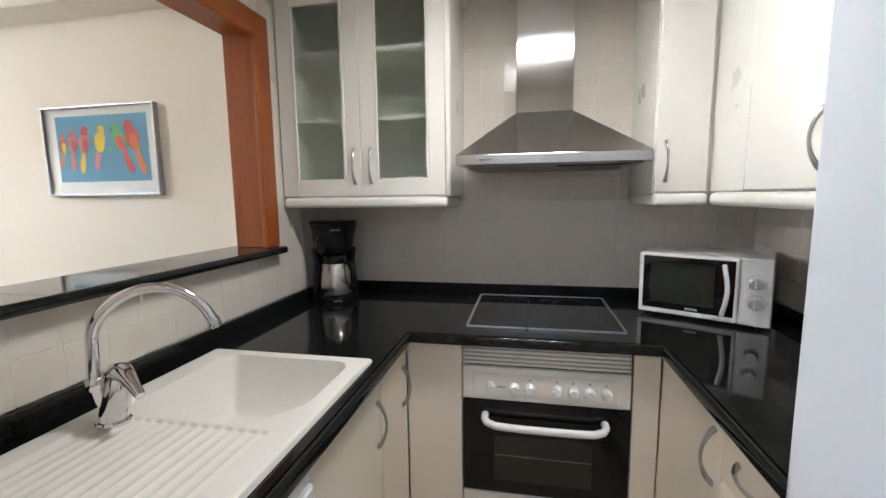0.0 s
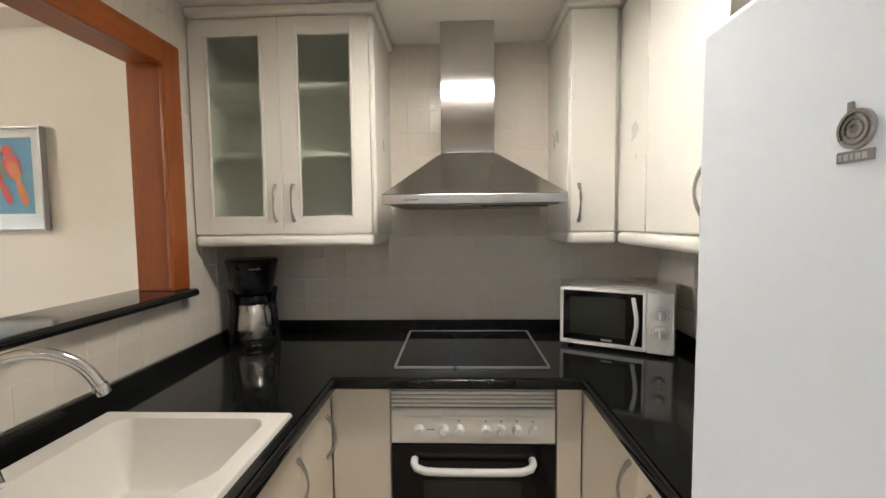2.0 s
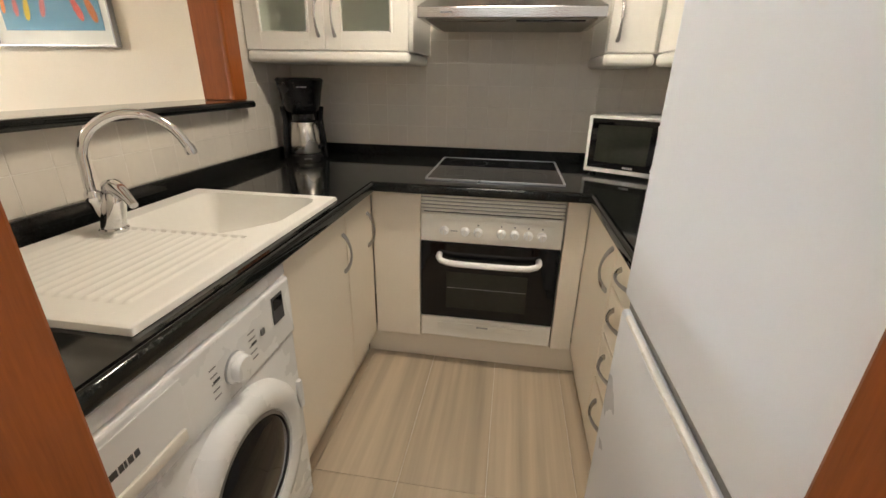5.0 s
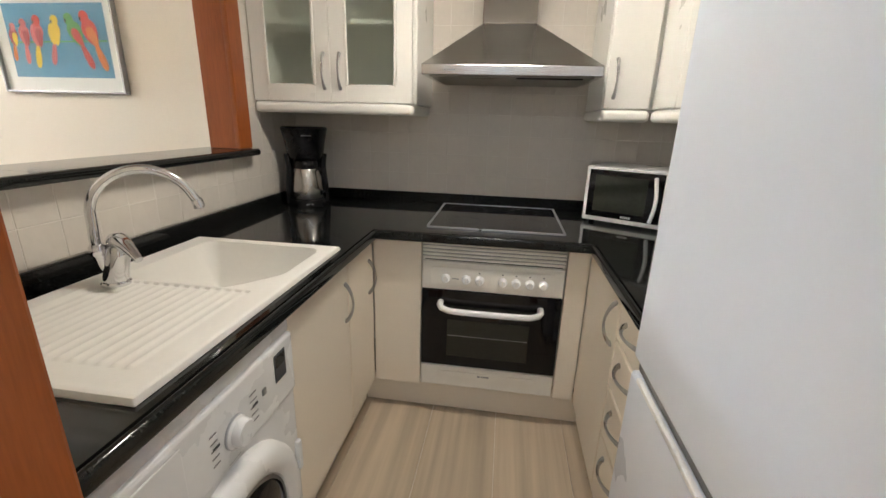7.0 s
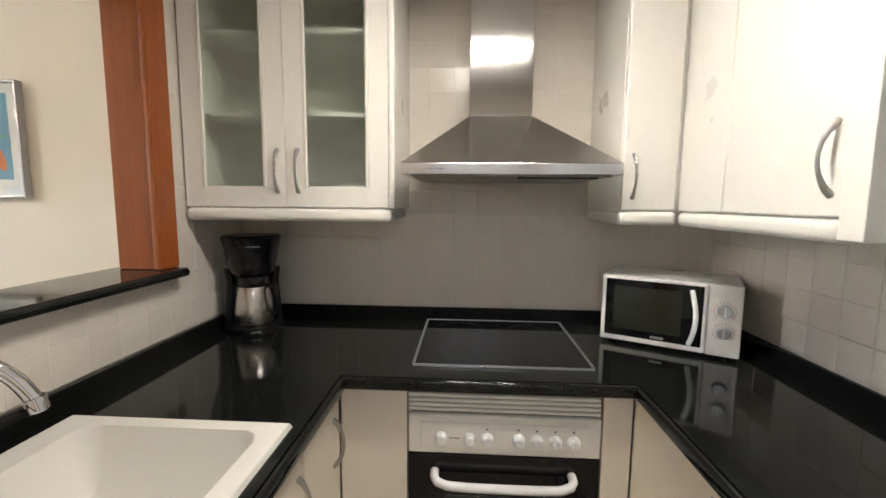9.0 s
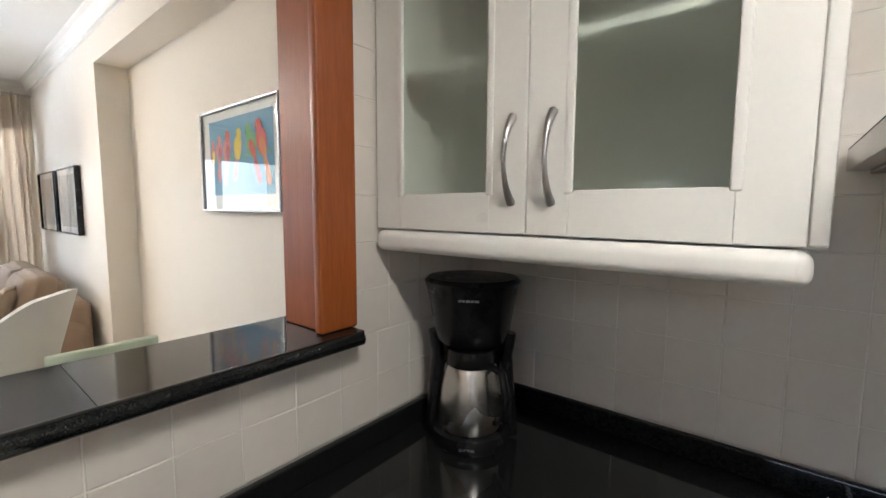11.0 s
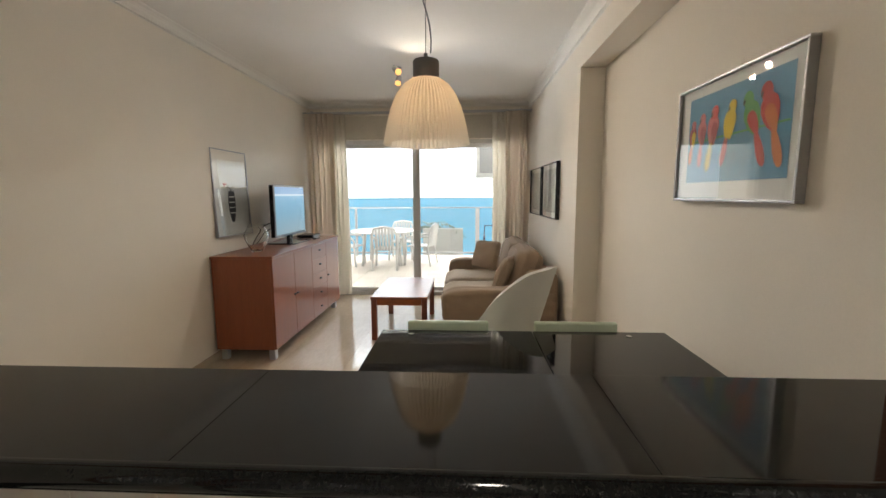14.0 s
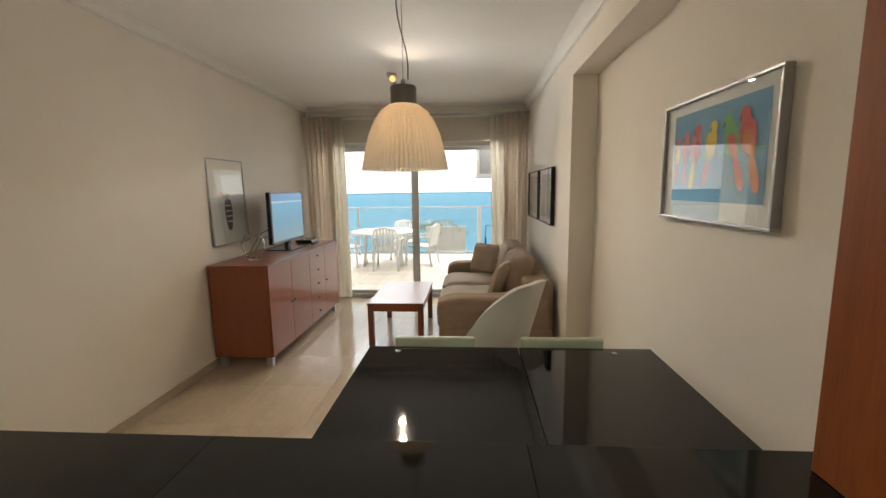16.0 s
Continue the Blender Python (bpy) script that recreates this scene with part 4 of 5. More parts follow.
# sideboard
sb = thing("sideboard", pose(-4.87, -0.63, 0), "reddish cherry sideboard with doors and drawers", "sideboard")
B0, B1, BF = -5.81, -3.925, -0.352
part("top", boxm(B0 - .01, B1 + .012, LW + .02, BF + .008, 0.922, 0.945, bevel=0.002), WOOD_X, sb)
part("carcass", boxm(B0, B1, LW + .022, BF - .022, 0.105, 0.9215, bevel=0.002), WOOD_Z, sb)
w = (B1 - B0) / 4
for k, n in enumerate(("door", "drawer", "door", "door")):
    x0, x1 = B0 + k * w + .0015, B0 + (k + 1) * w - .0015
    if n == "door":
        d = part("door", boxm(x0, x1, BF - .021, BF, 0.108, 0.918, bevel=0.002), WOOD_Z, sb)
        hx = x0 + 0.03 if k == 3 else x1 - 0.03
        part("pull", boxm(hx - .014, hx + .014, BF, BF + .018, 0.505, 0.520, bevel=0.003), CHARCOAL, d)
    else:
        for j in range(5):
            z0 = 0.108 + j * 0.1622
            d = part("drawer", boxm(x0, x1, BF - .021, BF, z0, z0 + 0.160, bevel=0.002), WOOD_X, sb)
            part("pull", boxm((x0 + x1) / 2 - .016, (x0 + x1) / 2 + .016, BF, BF + .018, z0 + .085, z0 + .1, bevel=0.003), CHARCOAL, d)
for x in (B0 + .03, B1 - .09):
    for y in (LW + .04, BF - .09):
        part("leg", boxm(x, x + .055, y, y + .055, 0, 0.1045, bevel=0.003), ALU, sb, "grey metal foot")

tv = thing("television", pose(-5.05, -0.66, 0.945), "black flat-screen television standing on the sideboard", "television")
part("base", boxm(-5.27, -4.80, -0.80, -0.50, 0.9455, 0.957, bevel=0.005), BLACK_GLASS, tv)
part("neck", boxm(-5.08, -5.0, -0.68, -0.64, 0.957, 1.06, bevel=0.006), BLACK, tv)
part("housing", boxm(-5.45, -4.64, -0.685, -0.642, 1.03, 1.575, bevel=0.008), BLACK, tv)
part("bezel", boxm(-5.452, -4.638, -0.6415, -0.632, 1.028, 1.577, bevel=0.003), mat("grey_bezel", (0.25, 0.26, 0.28), 0.25), tv)


def screen_material():
    m = mat("glowing_television_screen", (0.05, 0.06, 0.07), 0.12, bump=0.0)
    n, l = m.node_tree.nodes, m.node_tree.links
    co = n.new("ShaderNodeTexCoord")
    sep = n.new("ShaderNodeSeparateXYZ")
    l.new(co.outputs["Generated"], sep.inputs[0])
    r = n.new("ShaderNodeValToRGB")
    e = r.color_ramp.elements
    e[0].position, e[0].color = 0.0, (0.35, 0.46, 0.50, 1)
    e[1].position, e[1].color = 0.45, (0.25, 0.47, 0.62, 1)
    for p, c in ((0.80, (0.26, 0.52, 0.72, 1)), (0.83, (0.70, 0.84, 0.92, 1)), (0.86, (0.22, 0.42, 0.68, 1)), (1.0, (0.18, 0.36, 0.62, 1))):
        x = e.new(p)
        x.color = c
    l.new(sep.outputs[2], r.inputs[0])
    b = n["Principled BSDF"]
    # emits a vertical blue gradient with one pale band
    l.new(r.outputs[0], b.inputs["Emission Color"])
    b.inputs["Emission Strength"].default_value = 1.0
    return m


part("screen", boxm(-5.432, -4.658, -0.6318, -0.629, 1.055, 1.557), screen_material(), tv, "glowing blue screen", smooth=False)
part("cable", tube(bmesh.new(), [(-4.75, -0.69, 1.2), (-4.62, -0.74, 1.16), (-4.56, -0.80, 1.05), (-4.58, -0.86, 0.96), (-4.64, -0.88, 0.952)], 0.005, 8), BLACK, tv)
part("cable", tube(bmesh.new(), [(-4.80, -0.69, 1.15), (-4.70, -0.76, 1.10), (-4.66, -0.82, 1.0), (-4.70, -0.87, 0.952)], 0.004, 8), BLACK, tv)
dv = thing("set_top_box", pose(-5.6, -0.62, 0.945), "black set-top box on the sideboard", "set-top box")
part("case", boxm(-5.70, -5.44, -0.74, -0.54, 0.951, 0.985, bevel=0.004), BLACK, dv)
part("front", boxm(-5.69, -5.45, -0.539, -0.536, 0.955, 0.981, bevel=0.001), GREY_METAL, dv)
for x in (-5.68, -5.48):
    part("foot", boxm(x, x + .02, -0.72, -0.56, 0.9455, 0.951), BLACK, dv)
rc = thing("remote_control", pose(-5.4, -0.47, 0.945), "black remote control lying on the sideboard", "remote control")
part("case", boxm(-5.46, -5.30, -0.50, -0.455, 0.9455, 0.963, bevel=0.006), BLACK, rc)
part("buttons", boxm(-5.44, -5.33, -0.492, -0.463, 0.963, 0.9645, bevel=0.0005), GREY_METAL, rc)
vase = solid("glass_vase", lathe(bmesh.new(), [(0.0, 0.9455), (0.045, 0.9455), (0.05, 0.955), (0.075, 1.0), (0.105, 1.06), (0.112, 1.10), (0.098, 1.14), (0.072, 1.165), (0.07, 1.18), (0.083, 1.20),
             (0.079, 1.20), (0.066, 1.18), (0.068, 1.163), (0.093, 1.137), (0.107, 1.10), (0.10, 1.06), (0.07, 1.0), (0.045, 0.962), (0.0, 0.957)], pose(-4.25, -0.64, 0), seg=40), CLEAR, "clear glass vase with round belly on sideboard", "vase")

# coffee table
ct = thing("coffee_table", pose(-5.0, 0.65, 0), "low reddish wooden coffee table", "coffee table")
part("tabletop", boxm(-5.52, -4.50, 0.362, 0.938, 0.425, 0.452, bevel=0.003), WOOD_X, ct)
for x in (-5.515, -4.56):
    for y in (0.367, 0.878):
        part("leg", boxm(x, x + .055, y, y + .055, 0, 0.4245, bevel=0.003), WOOD_Z, ct)
part("apron", boxm(-5.458, -4.562, 0.372, 0.392, 0.365, 0.4245), WOOD_X, ct)
part("apron", boxm(-5.458, -4.562, 0.908, 0.928, 0.365, 0.4245), WOOD_X, ct)
part("apron", boxm(-4.53, -4.51, 0.424, 0.876, 0.365, 0.4245), WOOD_Y, ct)
part("apron", boxm(-5.51, -5.49, 0.424, 0.876, 0.365, 0.4245), WOOD_Y, ct)


def cushion(w, d, h, puff=0.35, n=14):
    """A soft pad with rounded, bulging faces, centred on its base."""
    bm = bmesh.new()
    bmesh.ops.create_cube(bm, size=1.0)
    bmesh.ops.subdivide_edges(bm, edges=bm.edges[:], cuts=n, use_grid_fill=True)
    for v in bm.verts:
        x, y, z = (c * 2 for c in v.co)
        f = (1 - x ** 4) * (1 - y ** 4)
        k = (abs(x) ** 8 + abs(y) ** 8 + abs(z) ** 8) ** (1 / 8)
        s = 1 / max(k, 1e-6) if k > 1 else 1
        zz = z * s * (1 - puff + puff * max(0, f) ** 0.4)
        w1 = 0.012 * noise.noise(Vector((x * 1.7 + w, y * 1.7 + d, z * 2)))
        v.co = Vector((x * s * w / 2 + w1, y * s * d / 2 + w1, (zz + 1) * h / 2 + w1))
    return bm


def pad(name, parent, m, w, d, h, material, puff=0.35):
    bm = cushion(w, d, h, puff)
    bmesh.ops.transform(bm, matrix=m, verts=bm.verts)
    return part(name, bm, material, parent)


# sofa
sf = thing("sofa", pose(-5.27, 1.6, 0), "beige two-seater fabric sofa against the wall", "sofa")
S0, S1 = -6.30, -4.17
part("base", boxm(S0, S1, 1.14, 2.16, 0.05, 0.30, bevel=0.02, seg=3), SOFA, sf)
pad("arm", sf, pose(S1 - 0.12, 1.62, 0.27), 0.25, 1.04, 0.33, SOFA, 0.12)
pad("arm", sf, pose(S0 + 0.12, 1.62, 0.27), 0.25, 1.04, 0.33, SOFA, 0.12)
part("arm_side", boxm(S1 - 0.235, S1 - .005, 1.115, 2.14, 0.06, 0.50, bevel=0.03, seg=4), SOFA, sf)
part("arm_side", boxm(S0 + .005, S0 + 0.235, 1.115, 2.14, 0.06, 0.50, bevel=0.03, seg=4), SOFA, sf)
part("back", boxm(S0 + 0.05, S1 - 0.05, 1.90, 2.17, 0.25, 0.74, bevel=0.05, seg=4), SOFA, sf)
for x in (-4.885, -5.665):
    pad("seat_cushion", sf, pose(x, 1.46, 0.285), 0.78, 0.78, 0.20, SOFA_LIGHT, 0.3)
    pad("back_cushion", sf, pose(x, 1.86, 0.40, -14) @ pose(0, 0, 0, 90, 0, 0) @ pose(0, 0.25, -0.14), 0.80, 0.56, 0.30, SOFA, 0.45)
for x in (S0 + .06, S1 - .12):
    for y in (1.2, 2.08):
        part("foot", boxm(x, x + .06, y, y + .06, 0, 0.052), CHARCOAL, sf)
for x, y, rz in ((-5.95, 1.55, 52), (-4.72, 1.66, -22)):
    c = cushion(0.40, 0.40, 0.13, 0.75)
    bmesh.ops.transform(c, matrix=pose(x, y, 0.47) @ pose(0, 0, 0, 0, 0, rz) @ pose(0, 0, 0, 68, 0, 0) @ pose(0, 0.2, -0.06), verts=c.verts)
    solid("cushion", c, SOFA_LIGHT, "light beige scatter cushion leaning on the sofa", "cushion", "sofa cushions")

# slip-covered tub chair
tc = thing("armchair", pose(-3.15, 1.6, 0), "small armchair in a loose white slipcover", "armchair")
def tub():
    """A leaning shell: high at the back, wings that slope down to the front."""
    bm = bmesh.new()
    inner, outer = [], []
    for k in range(25):
        f = k / 24 * 2 - 1
        a = math.pi / 2 * f * 0.92
        cx, cy = -3.15 + 0.30 * math.sin(a), 1.42 + 0.25 * math.cos(a)
        top = 0.52 + 0.51 * (1 - abs(f) ** 2.8)
        col_o, col_i = [], []
        for j in range(9):
            g = j / 8
            z = 0.04 + (top - 0.04) * g
            lean = 0.22 * g ** 1.3 * max(0.0, math.cos(a))
            r = 1 + 0.10 * g
            wob = 0.006 * math.sin(17 * f + 5 * g)
            d = Vector((math.sin(a), math.cos(a), 0))
            p = Vector((-3.15 + (cx + 3.15) * r, 1.42 + (cy - 1.42) * r + lean, z)) + d * wob
            col_o.append(bm.verts.new(p))
            col_i.append(bm.verts.new(p - d * (0.07 - 0.03 * g)))
        outer.append(col_o)
        inner.append(col_i)
    for a, b in zip(outer, outer[1:]):
        for j in range(8):
            bm.faces.new((a[j], b[j], b[j + 1], a[j + 1]))
    for a, b in zip(inner, inner[1:]):
        for j in range(8):
            bm.faces.new((a[j], a[j + 1], b[j + 1], b[j]))
    for k in range(24):
        bm.faces.new((outer[k][8], outer[k + 1][8], inner[k + 1][8], inner[k][8]))
        bm.faces.new((outer[k][0], inner[k][0], inner[k + 1][0], outer[k + 1][0]))
    for k in (0, 24):
        for j in range(8):
            bm.faces.new((outer[k][j], outer[k][j + 1], inner[k][j + 1], inner[k][j]))
    return bm
TURN = Matrix.Translation((-3.15, 1.52, 0)) @ pose(0, 0, 0, 0, 0, -38) @ Matrix.Translation((3.15, -1.52, 0))


def turned(bm):
    bmesh.ops.transform(bm, matrix=TURN, verts=bm.verts)
    return bm


part("shell", turned(tub()), SLIPCOVER, tc)
pad("seat", tc, TURN @ pose(-3.15, 1.46, 0.28), 0.52, 0.54, 0.17, SLIPCOVER, 0.3)
part("skirt", turned(boxm(-3.38, -2.92, 1.24, 1.66, 0.05, 0.30, bevel=0.02)), SLIPCOVER, tc)
for x in (-3.36, -2.98):
    for y in (1.27, 1.6):
        part("foot", turned(boxm(x, x + .04, y, y + .04, 0, 0.06)), WOOD_Z, tc)

# dining table and chairs
dt = thing("dining_table", pose(-2.1, 1.6, 0), "black glass extending dining table beside the hatch", "dining table")
for y0, y1 in ((0.88, 1.655), (1.659, 2.322)):
    part("tabletop", boxm(-2.538, -1.62, y0, y1, 0.752, 0.766, bevel=0.003), BLACK_GLASS, dt)
part("frame", boxm(-2.48, -1.68, 0.94, 2.26, 0.70, 0.7515, bevel=0.003), CHARCOAL, dt)
for x in (-2.46, -1.76):
    for y in (0.95, 2.19):
        part("leg", boxm(x, x + .06, y, y + .06, 0, 0.6995, bevel=0.004), CHARCOAL, dt)
for x in (-2.47,):
    for y in (1.04, 2.12):
        part("cap", lathe(bmesh.new(), [(0.014, 0.7662), (0.014, 0.7685), (0.012, 0.7695), (0, 0.7695)], pose(x, y, 0), seg=18), CHROME, dt)
ch = thing("dining_chair", pose(-2.58, 1.22, 0), "pale green dining chair tucked against the table", "chair", "chairs at the dining table")
bm = boxm(-0.032, 0.0, -0.215, 0.215, 0.52, 0.80, bevel=0.012, seg=3)
part("backrest", bm, GREEN_FRAME, ch, local=True)
part("seat", boxm(0.005, 0.42, -0.21, 0.21, 0.43, 0.465, bevel=0.012, seg=3), GREEN_FRAME, ch, local=True)
for y in (-0.19, 0.17):
    part("back_leg", boxm(-0.028, -0.004, y, y + .022, 0, 0.5195, bevel=0.003), ALU, ch, local=True)
    part("leg", boxm(0.38, 0.404, y, y + .022, 0, 0.4295, bevel=0.003), ALU, ch, local=True)
copy_thing(ch, pose(-2.58, 1.89, 0))

# pendant lamp
pl = thing("pendant_lamp", pose(-2.1, 1.16, LC), "ribbed translucent bell-shaped pendant lamp, lit", "pendant lamp")
bell = [(0.030, 1.912), (0.058, 1.904), (0.088, 1.882), (0.114, 1.845), (0.135, 1.795), (0.150, 1.735), (0.160, 1.685), (0.164, 1.660)]
SHADE = bpy.data.materials.new("ribbed_opal_acrylic")
SHADE.use_nodes = True
b = SHADE.node_tree.nodes["Principled BSDF"]
b.inputs["Base Color"].default_value = (0.9, 0.87, 0.80, 1)
b.inputs["Roughness"].default_value = 0.3
b.inputs["Transmission Weight"].default_value = 0.15
tr = SHADE.node_tree.nodes.new("ShaderNodeBsdfTranslucent")
tr.inputs[0].default_value = (0.95, 0.90, 0.80, 1)
mx = SHADE.node_tree.nodes.new("ShaderNodeMixShader")
mx.inputs[0].default_value = 0.5
SHADE.node_tree.links.new(b.outputs[0], mx.inputs[1])
SHADE.node_tree.links.new(tr.outputs[0], mx.inputs[2])
SHADE.node_tree.links.new(mx.outputs[0], SHADE.node_tree.nodes["Material Output"].inputs[0])
part("shade", lathe(bmesh.new(), bell, pose(-2.1, 1.16, 0), seg=300, wave=0.028, ribs=60), SHADE, pl, "ribbed translucent shade")
part("cap", lathe(bmesh.new(), [(0.0, 1.975), (0.046, 1.975), (0.05, 1.97), (0.05, 1.915), (0.045, 1.908), (0, 1.908)], pose(-2.1, 1.16, 0), seg=32), mat("grey_lamp_cap", (0.13, 0.125, 0.12), 0.5, bump=0.02), pl)
part("stem", cyl(bmesh.new(), (-2.1, 1.16, 1.975), (-2.1, 1.16, 2.0), 0.008), GREY_METAL, pl)
part("bulb", lathe(bmesh.new(), [(0.0, 1.745), (0.022, 1.752), (0.03, 1.775), (0.026, 1.80), (0.014, 1.835), (0.014, 1.90)], pose(-2.1, 1.16, 0), seg=20), glow("lit_bulb", (1.0, 0.5, 0.15), 3.0), pl).visible_shadow = False
part("wire", cyl(bmesh.new(), (-2.1, 1.16, 2.0), (-2.1, 1.16, LC), 0.0015, seg=6), GREY_METAL, pl)
part("cable", tube(bmesh.new(), [(-2.1 + 0.02 * math.sin(k * 0.9), 1.16 + 0.022 * math.sin(k * 0.62 + 1), 2.0 + (LC - 2.0) * k / 16) for k in range(17)], 0.003, 8), GREY_METAL, pl)
part("rose", lathe(bmesh.new(), [(0.05, LC - .001), (0.05, LC - 0.02), (0.03, LC - 0.03), (0, LC - 0.03)], pose(-2.1, 1.16, 0), seg=24), CHARCOAL, pl)

# ceiling spotlights
sp = thing("ceiling_spotlight", pose(-4.85, 0.62, LC), "two-head ceiling spotlight, lit", "spotlight")
part("plate", lathe(bmesh.new(), [(0.05, LC - .001), (0.05, LC - 0.02), (0, LC - 0.02)], pose(-4.85, 0.62, 0), seg=24), ALU, sp)
part("bar", cyl(bmesh.new(), (-5.02, 0.62, LC - 0.035), (-4.68, 0.62, LC - 0.035), 0.012), ALU, sp)
for x in (-4.70, -5.0):
    c = Vector((x, 0.62, LC - 0.05))
    d = (Vector((-1.9, 2.2, 0.9) if x > -4.8 else (-2.6, 0.6, 0.3)) - c).normalized()
    hd = part("head", cyl(bmesh.new(), c, c + d * 0.12, 0.026, 0.036), ALU, sp)
    part("bulb", cyl(bmesh.new(), c + d * 0.1203, c + d * 0.124, 0.028), glow("lit_spot", (1.0, 0.5, 0.14), 2.5), hd)
    lamp("spot_light", "SPOT", 100, look(c + d * 0.13, c + d), (1.0, 0.85, 0.67), radius=0.025, spot=radians(125))


# curtains
def drape(y0, y1, x, z0, z1, folds, depth, seed):
    bm = bmesh.new()
    n, rows = folds * 12, 14
    rnd = random.Random(seed)
    ph = [rnd.uniform(-0.6, 0.6) for _ in range(folds + 2)]
    front, back = [], []
    for j in range(rows + 1):
        g = j / rows
        fr, bk = [], []
        for i in range(n + 1):
            f = i / n
            k = f * folds
            p = ph[int(k)] * (1 - k % 1) + ph[int(k) + 1] * (k % 1)
            off = depth * math.sin(2 * math.pi * k + p + 0.5 * g) * (1 - 0.35 * g) + 0.012 * math.sin(7 * k + 3 * g)
            yy = y0 + (y1 - y0) * f + 0.012 * math.sin(5 * k + 4 * g)
            fr.append(bm.verts.new((x + off, yy, z0 + (z1 - z0) * g)))
            bk.append(bm.verts.new((x + off - 0.004, yy, z0 + (z1 - z0) * g)))
        front.append(fr)
        back.append(bk)
    for s in (front, back):
        for a, b in zip(s, s[1:]):
            for i in range(n):
                bm.faces.new((a[i], a[i + 1], b[i + 1], b[i]))
    return bm


def cloth(name, color, thin):
    m = mat(name, color, 0.95, var=0.05, scale=5, fine=300, bump=0.2)
    n, l = m.node_tree.nodes, m.node_tree.links
    t = n.new("ShaderNodeBsdfTranslucent")
    t.inputs[0].default_value = (*color, 1)
    mx = n.new("ShaderNodeMixShader")
    mx.inputs[0].default_value = thin
    l.new(n["Principled BSDF"].outputs[0], mx.inputs[1])
    l.new(t.outputs[0], mx.inputs[2])
    l.new(mx.outputs[0], n["Material Output"].inputs[0])
    return m


LINEN, SHEER = cloth("cream_linen", (0.84, 0.77, 0.68), 0.55), cloth("cream_sheer", (0.80, 0.76, 0.68), 0.55)
solid("curtain", drape(-0.88, -0.50, -6.27, 0.03, 2.575, 6, 0.035, 3), LINEN, "cream linen curtain gathered beside the window", "curtain", "window curtains")
solid("curtain", drape(-0.56, -0.34, -6.36, 0.03, 2.575, 4, 0.028, 5), SHEER, "sheer cream net curtain drawn aside", "curtain", "net curtains")
solid("curtain", drape(1.86, 2.17, -6.27, 0.03, 2.575, 6, 0.035, 8), LINEN, "cream linen curtain gathered beside the window", "curtain", "window curtains")
solid("curtain", drape(1.69, 1.92, -6.36, 0.03, 2.575, 4, 0.028, 9), SHEER, "sheer cream net curtain drawn aside", "curtain", "net curtains")
rod = thing("curtain_rail", pose(-6.3, 0.6, 2.58), "double aluminium curtain rail below the ceiling", "curtain rail")
for x in (-6.27, -6.36):
    part("rail", boxm(x - .01, x + .01, LW + .01, PIL - .01, 2.577, 2.592, bevel=0.003), ALU, rod)
for y in (-0.8, 0.64, 2.05):
    part("bracket", boxm(-6.47, -6.26, y, y + .02, 2.5925, 2.606), ALU, rod)

# sliding glass door
win = thing("window_1", pose(-6.5, 0.66, 0), "sliding glass terrace door in white aluminium frame", "window", kind="structure")
WF = mat("white_aluminium", (0.66, 0.65, 0.62), 0.4, bump=0.01)
part("window_frame", boxm(-6.60, -6.49, -0.78, -0.72, 0, 2.24, bevel=0.003), WF, win)
part("window_frame", boxm(-6.60, -6.49, 2.04, 2.10, 0, 2.24, bevel=0.003), WF, win)
part("window_frame", boxm(-6.60, -6.49, -0.719, 2.039, 2.18, 2.24, bevel=0.003), WF, win)
part("window_sill", boxm(-6.62, -6.47, -0.719, 2.039, 0.0, 0.05, bevel=0.003), WF, win)
for x, y0, y1 in ((-6.53, -0.719, 0.665), (-6.57, 0.555, 2.039)):
    s = part("sash", boxm(x - .015, x + .015, y0, y0 + .06, 0.051, 2.179, bevel=0.002), WF, win)
    part("stile", boxm(x - .015, x + .015, y1 - .06, y1, 0.051, 2.179, bevel=0.002), WF, s)
    part("rail", boxm(x - .014, x + .014, y0 + .0605, y1 - .0605, 0.051, 0.10, bevel=0.002), WF, s)
    part("rail", boxm(x - .014, x + .014, y0 + .0605, y1 - .0605, 2.13, 2.179, bevel=0.002), WF, s)
    part("pane", boxm(x - .003, x + .003, y0 + .0605, y1 - .0605, 0.101, 2.1295), CLEAR, s, smooth=False).visible_shadow = False
structure("shutter_box", boxm(-6.469, -6.42, -0.80, 2.12, 2.245, 2.56, bevel=0.004), mat("shutter_box_paint", (0.62, 0.57, 0.48), 0.6), "beige roller shutter box above the terrace door")

# ---- terrace ----
structure("ceiling_terrace", boxm(-10.6, -6.62, -3.5, 5.5, 2.78, 3.0), WALL_OUT)
structure("wall_terrace", boxm(-10.9, -6.62, -3.65, -3.5, -0.2, 3.0), WALL_OUT)
bm = boxm(-6.75, -6.62, -3.5, -0.79, -0.036, 2.78)
box(bm, -6.75, -6.62, 2.11, 5.5, -0.036, 2.78)
box(bm, -6.75, -6.62, -0.79, 2.11, 2.25, 2.78)
structure("wall_facade", bm, WALL_OUT)
rl = thing("balustrade", pose(-10.75, 1, 0), "glass terrace balustrade with slim grey metal rail", "balustrade", kind="structure")
WP = mat("grey_rail_paint", (0.40, 0.40, 0.40), 0.4, bump=0.01)
part("top_rail", boxm(-10.775, -10.725, -3.5, 5.5, 1.138, 1.166, bevel=0.008), WP, rl)
part("bottom_rail", boxm(-10.77, -10.73, -3.5, 5.5, 0.02, 0.06, bevel=0.006), WP, rl)
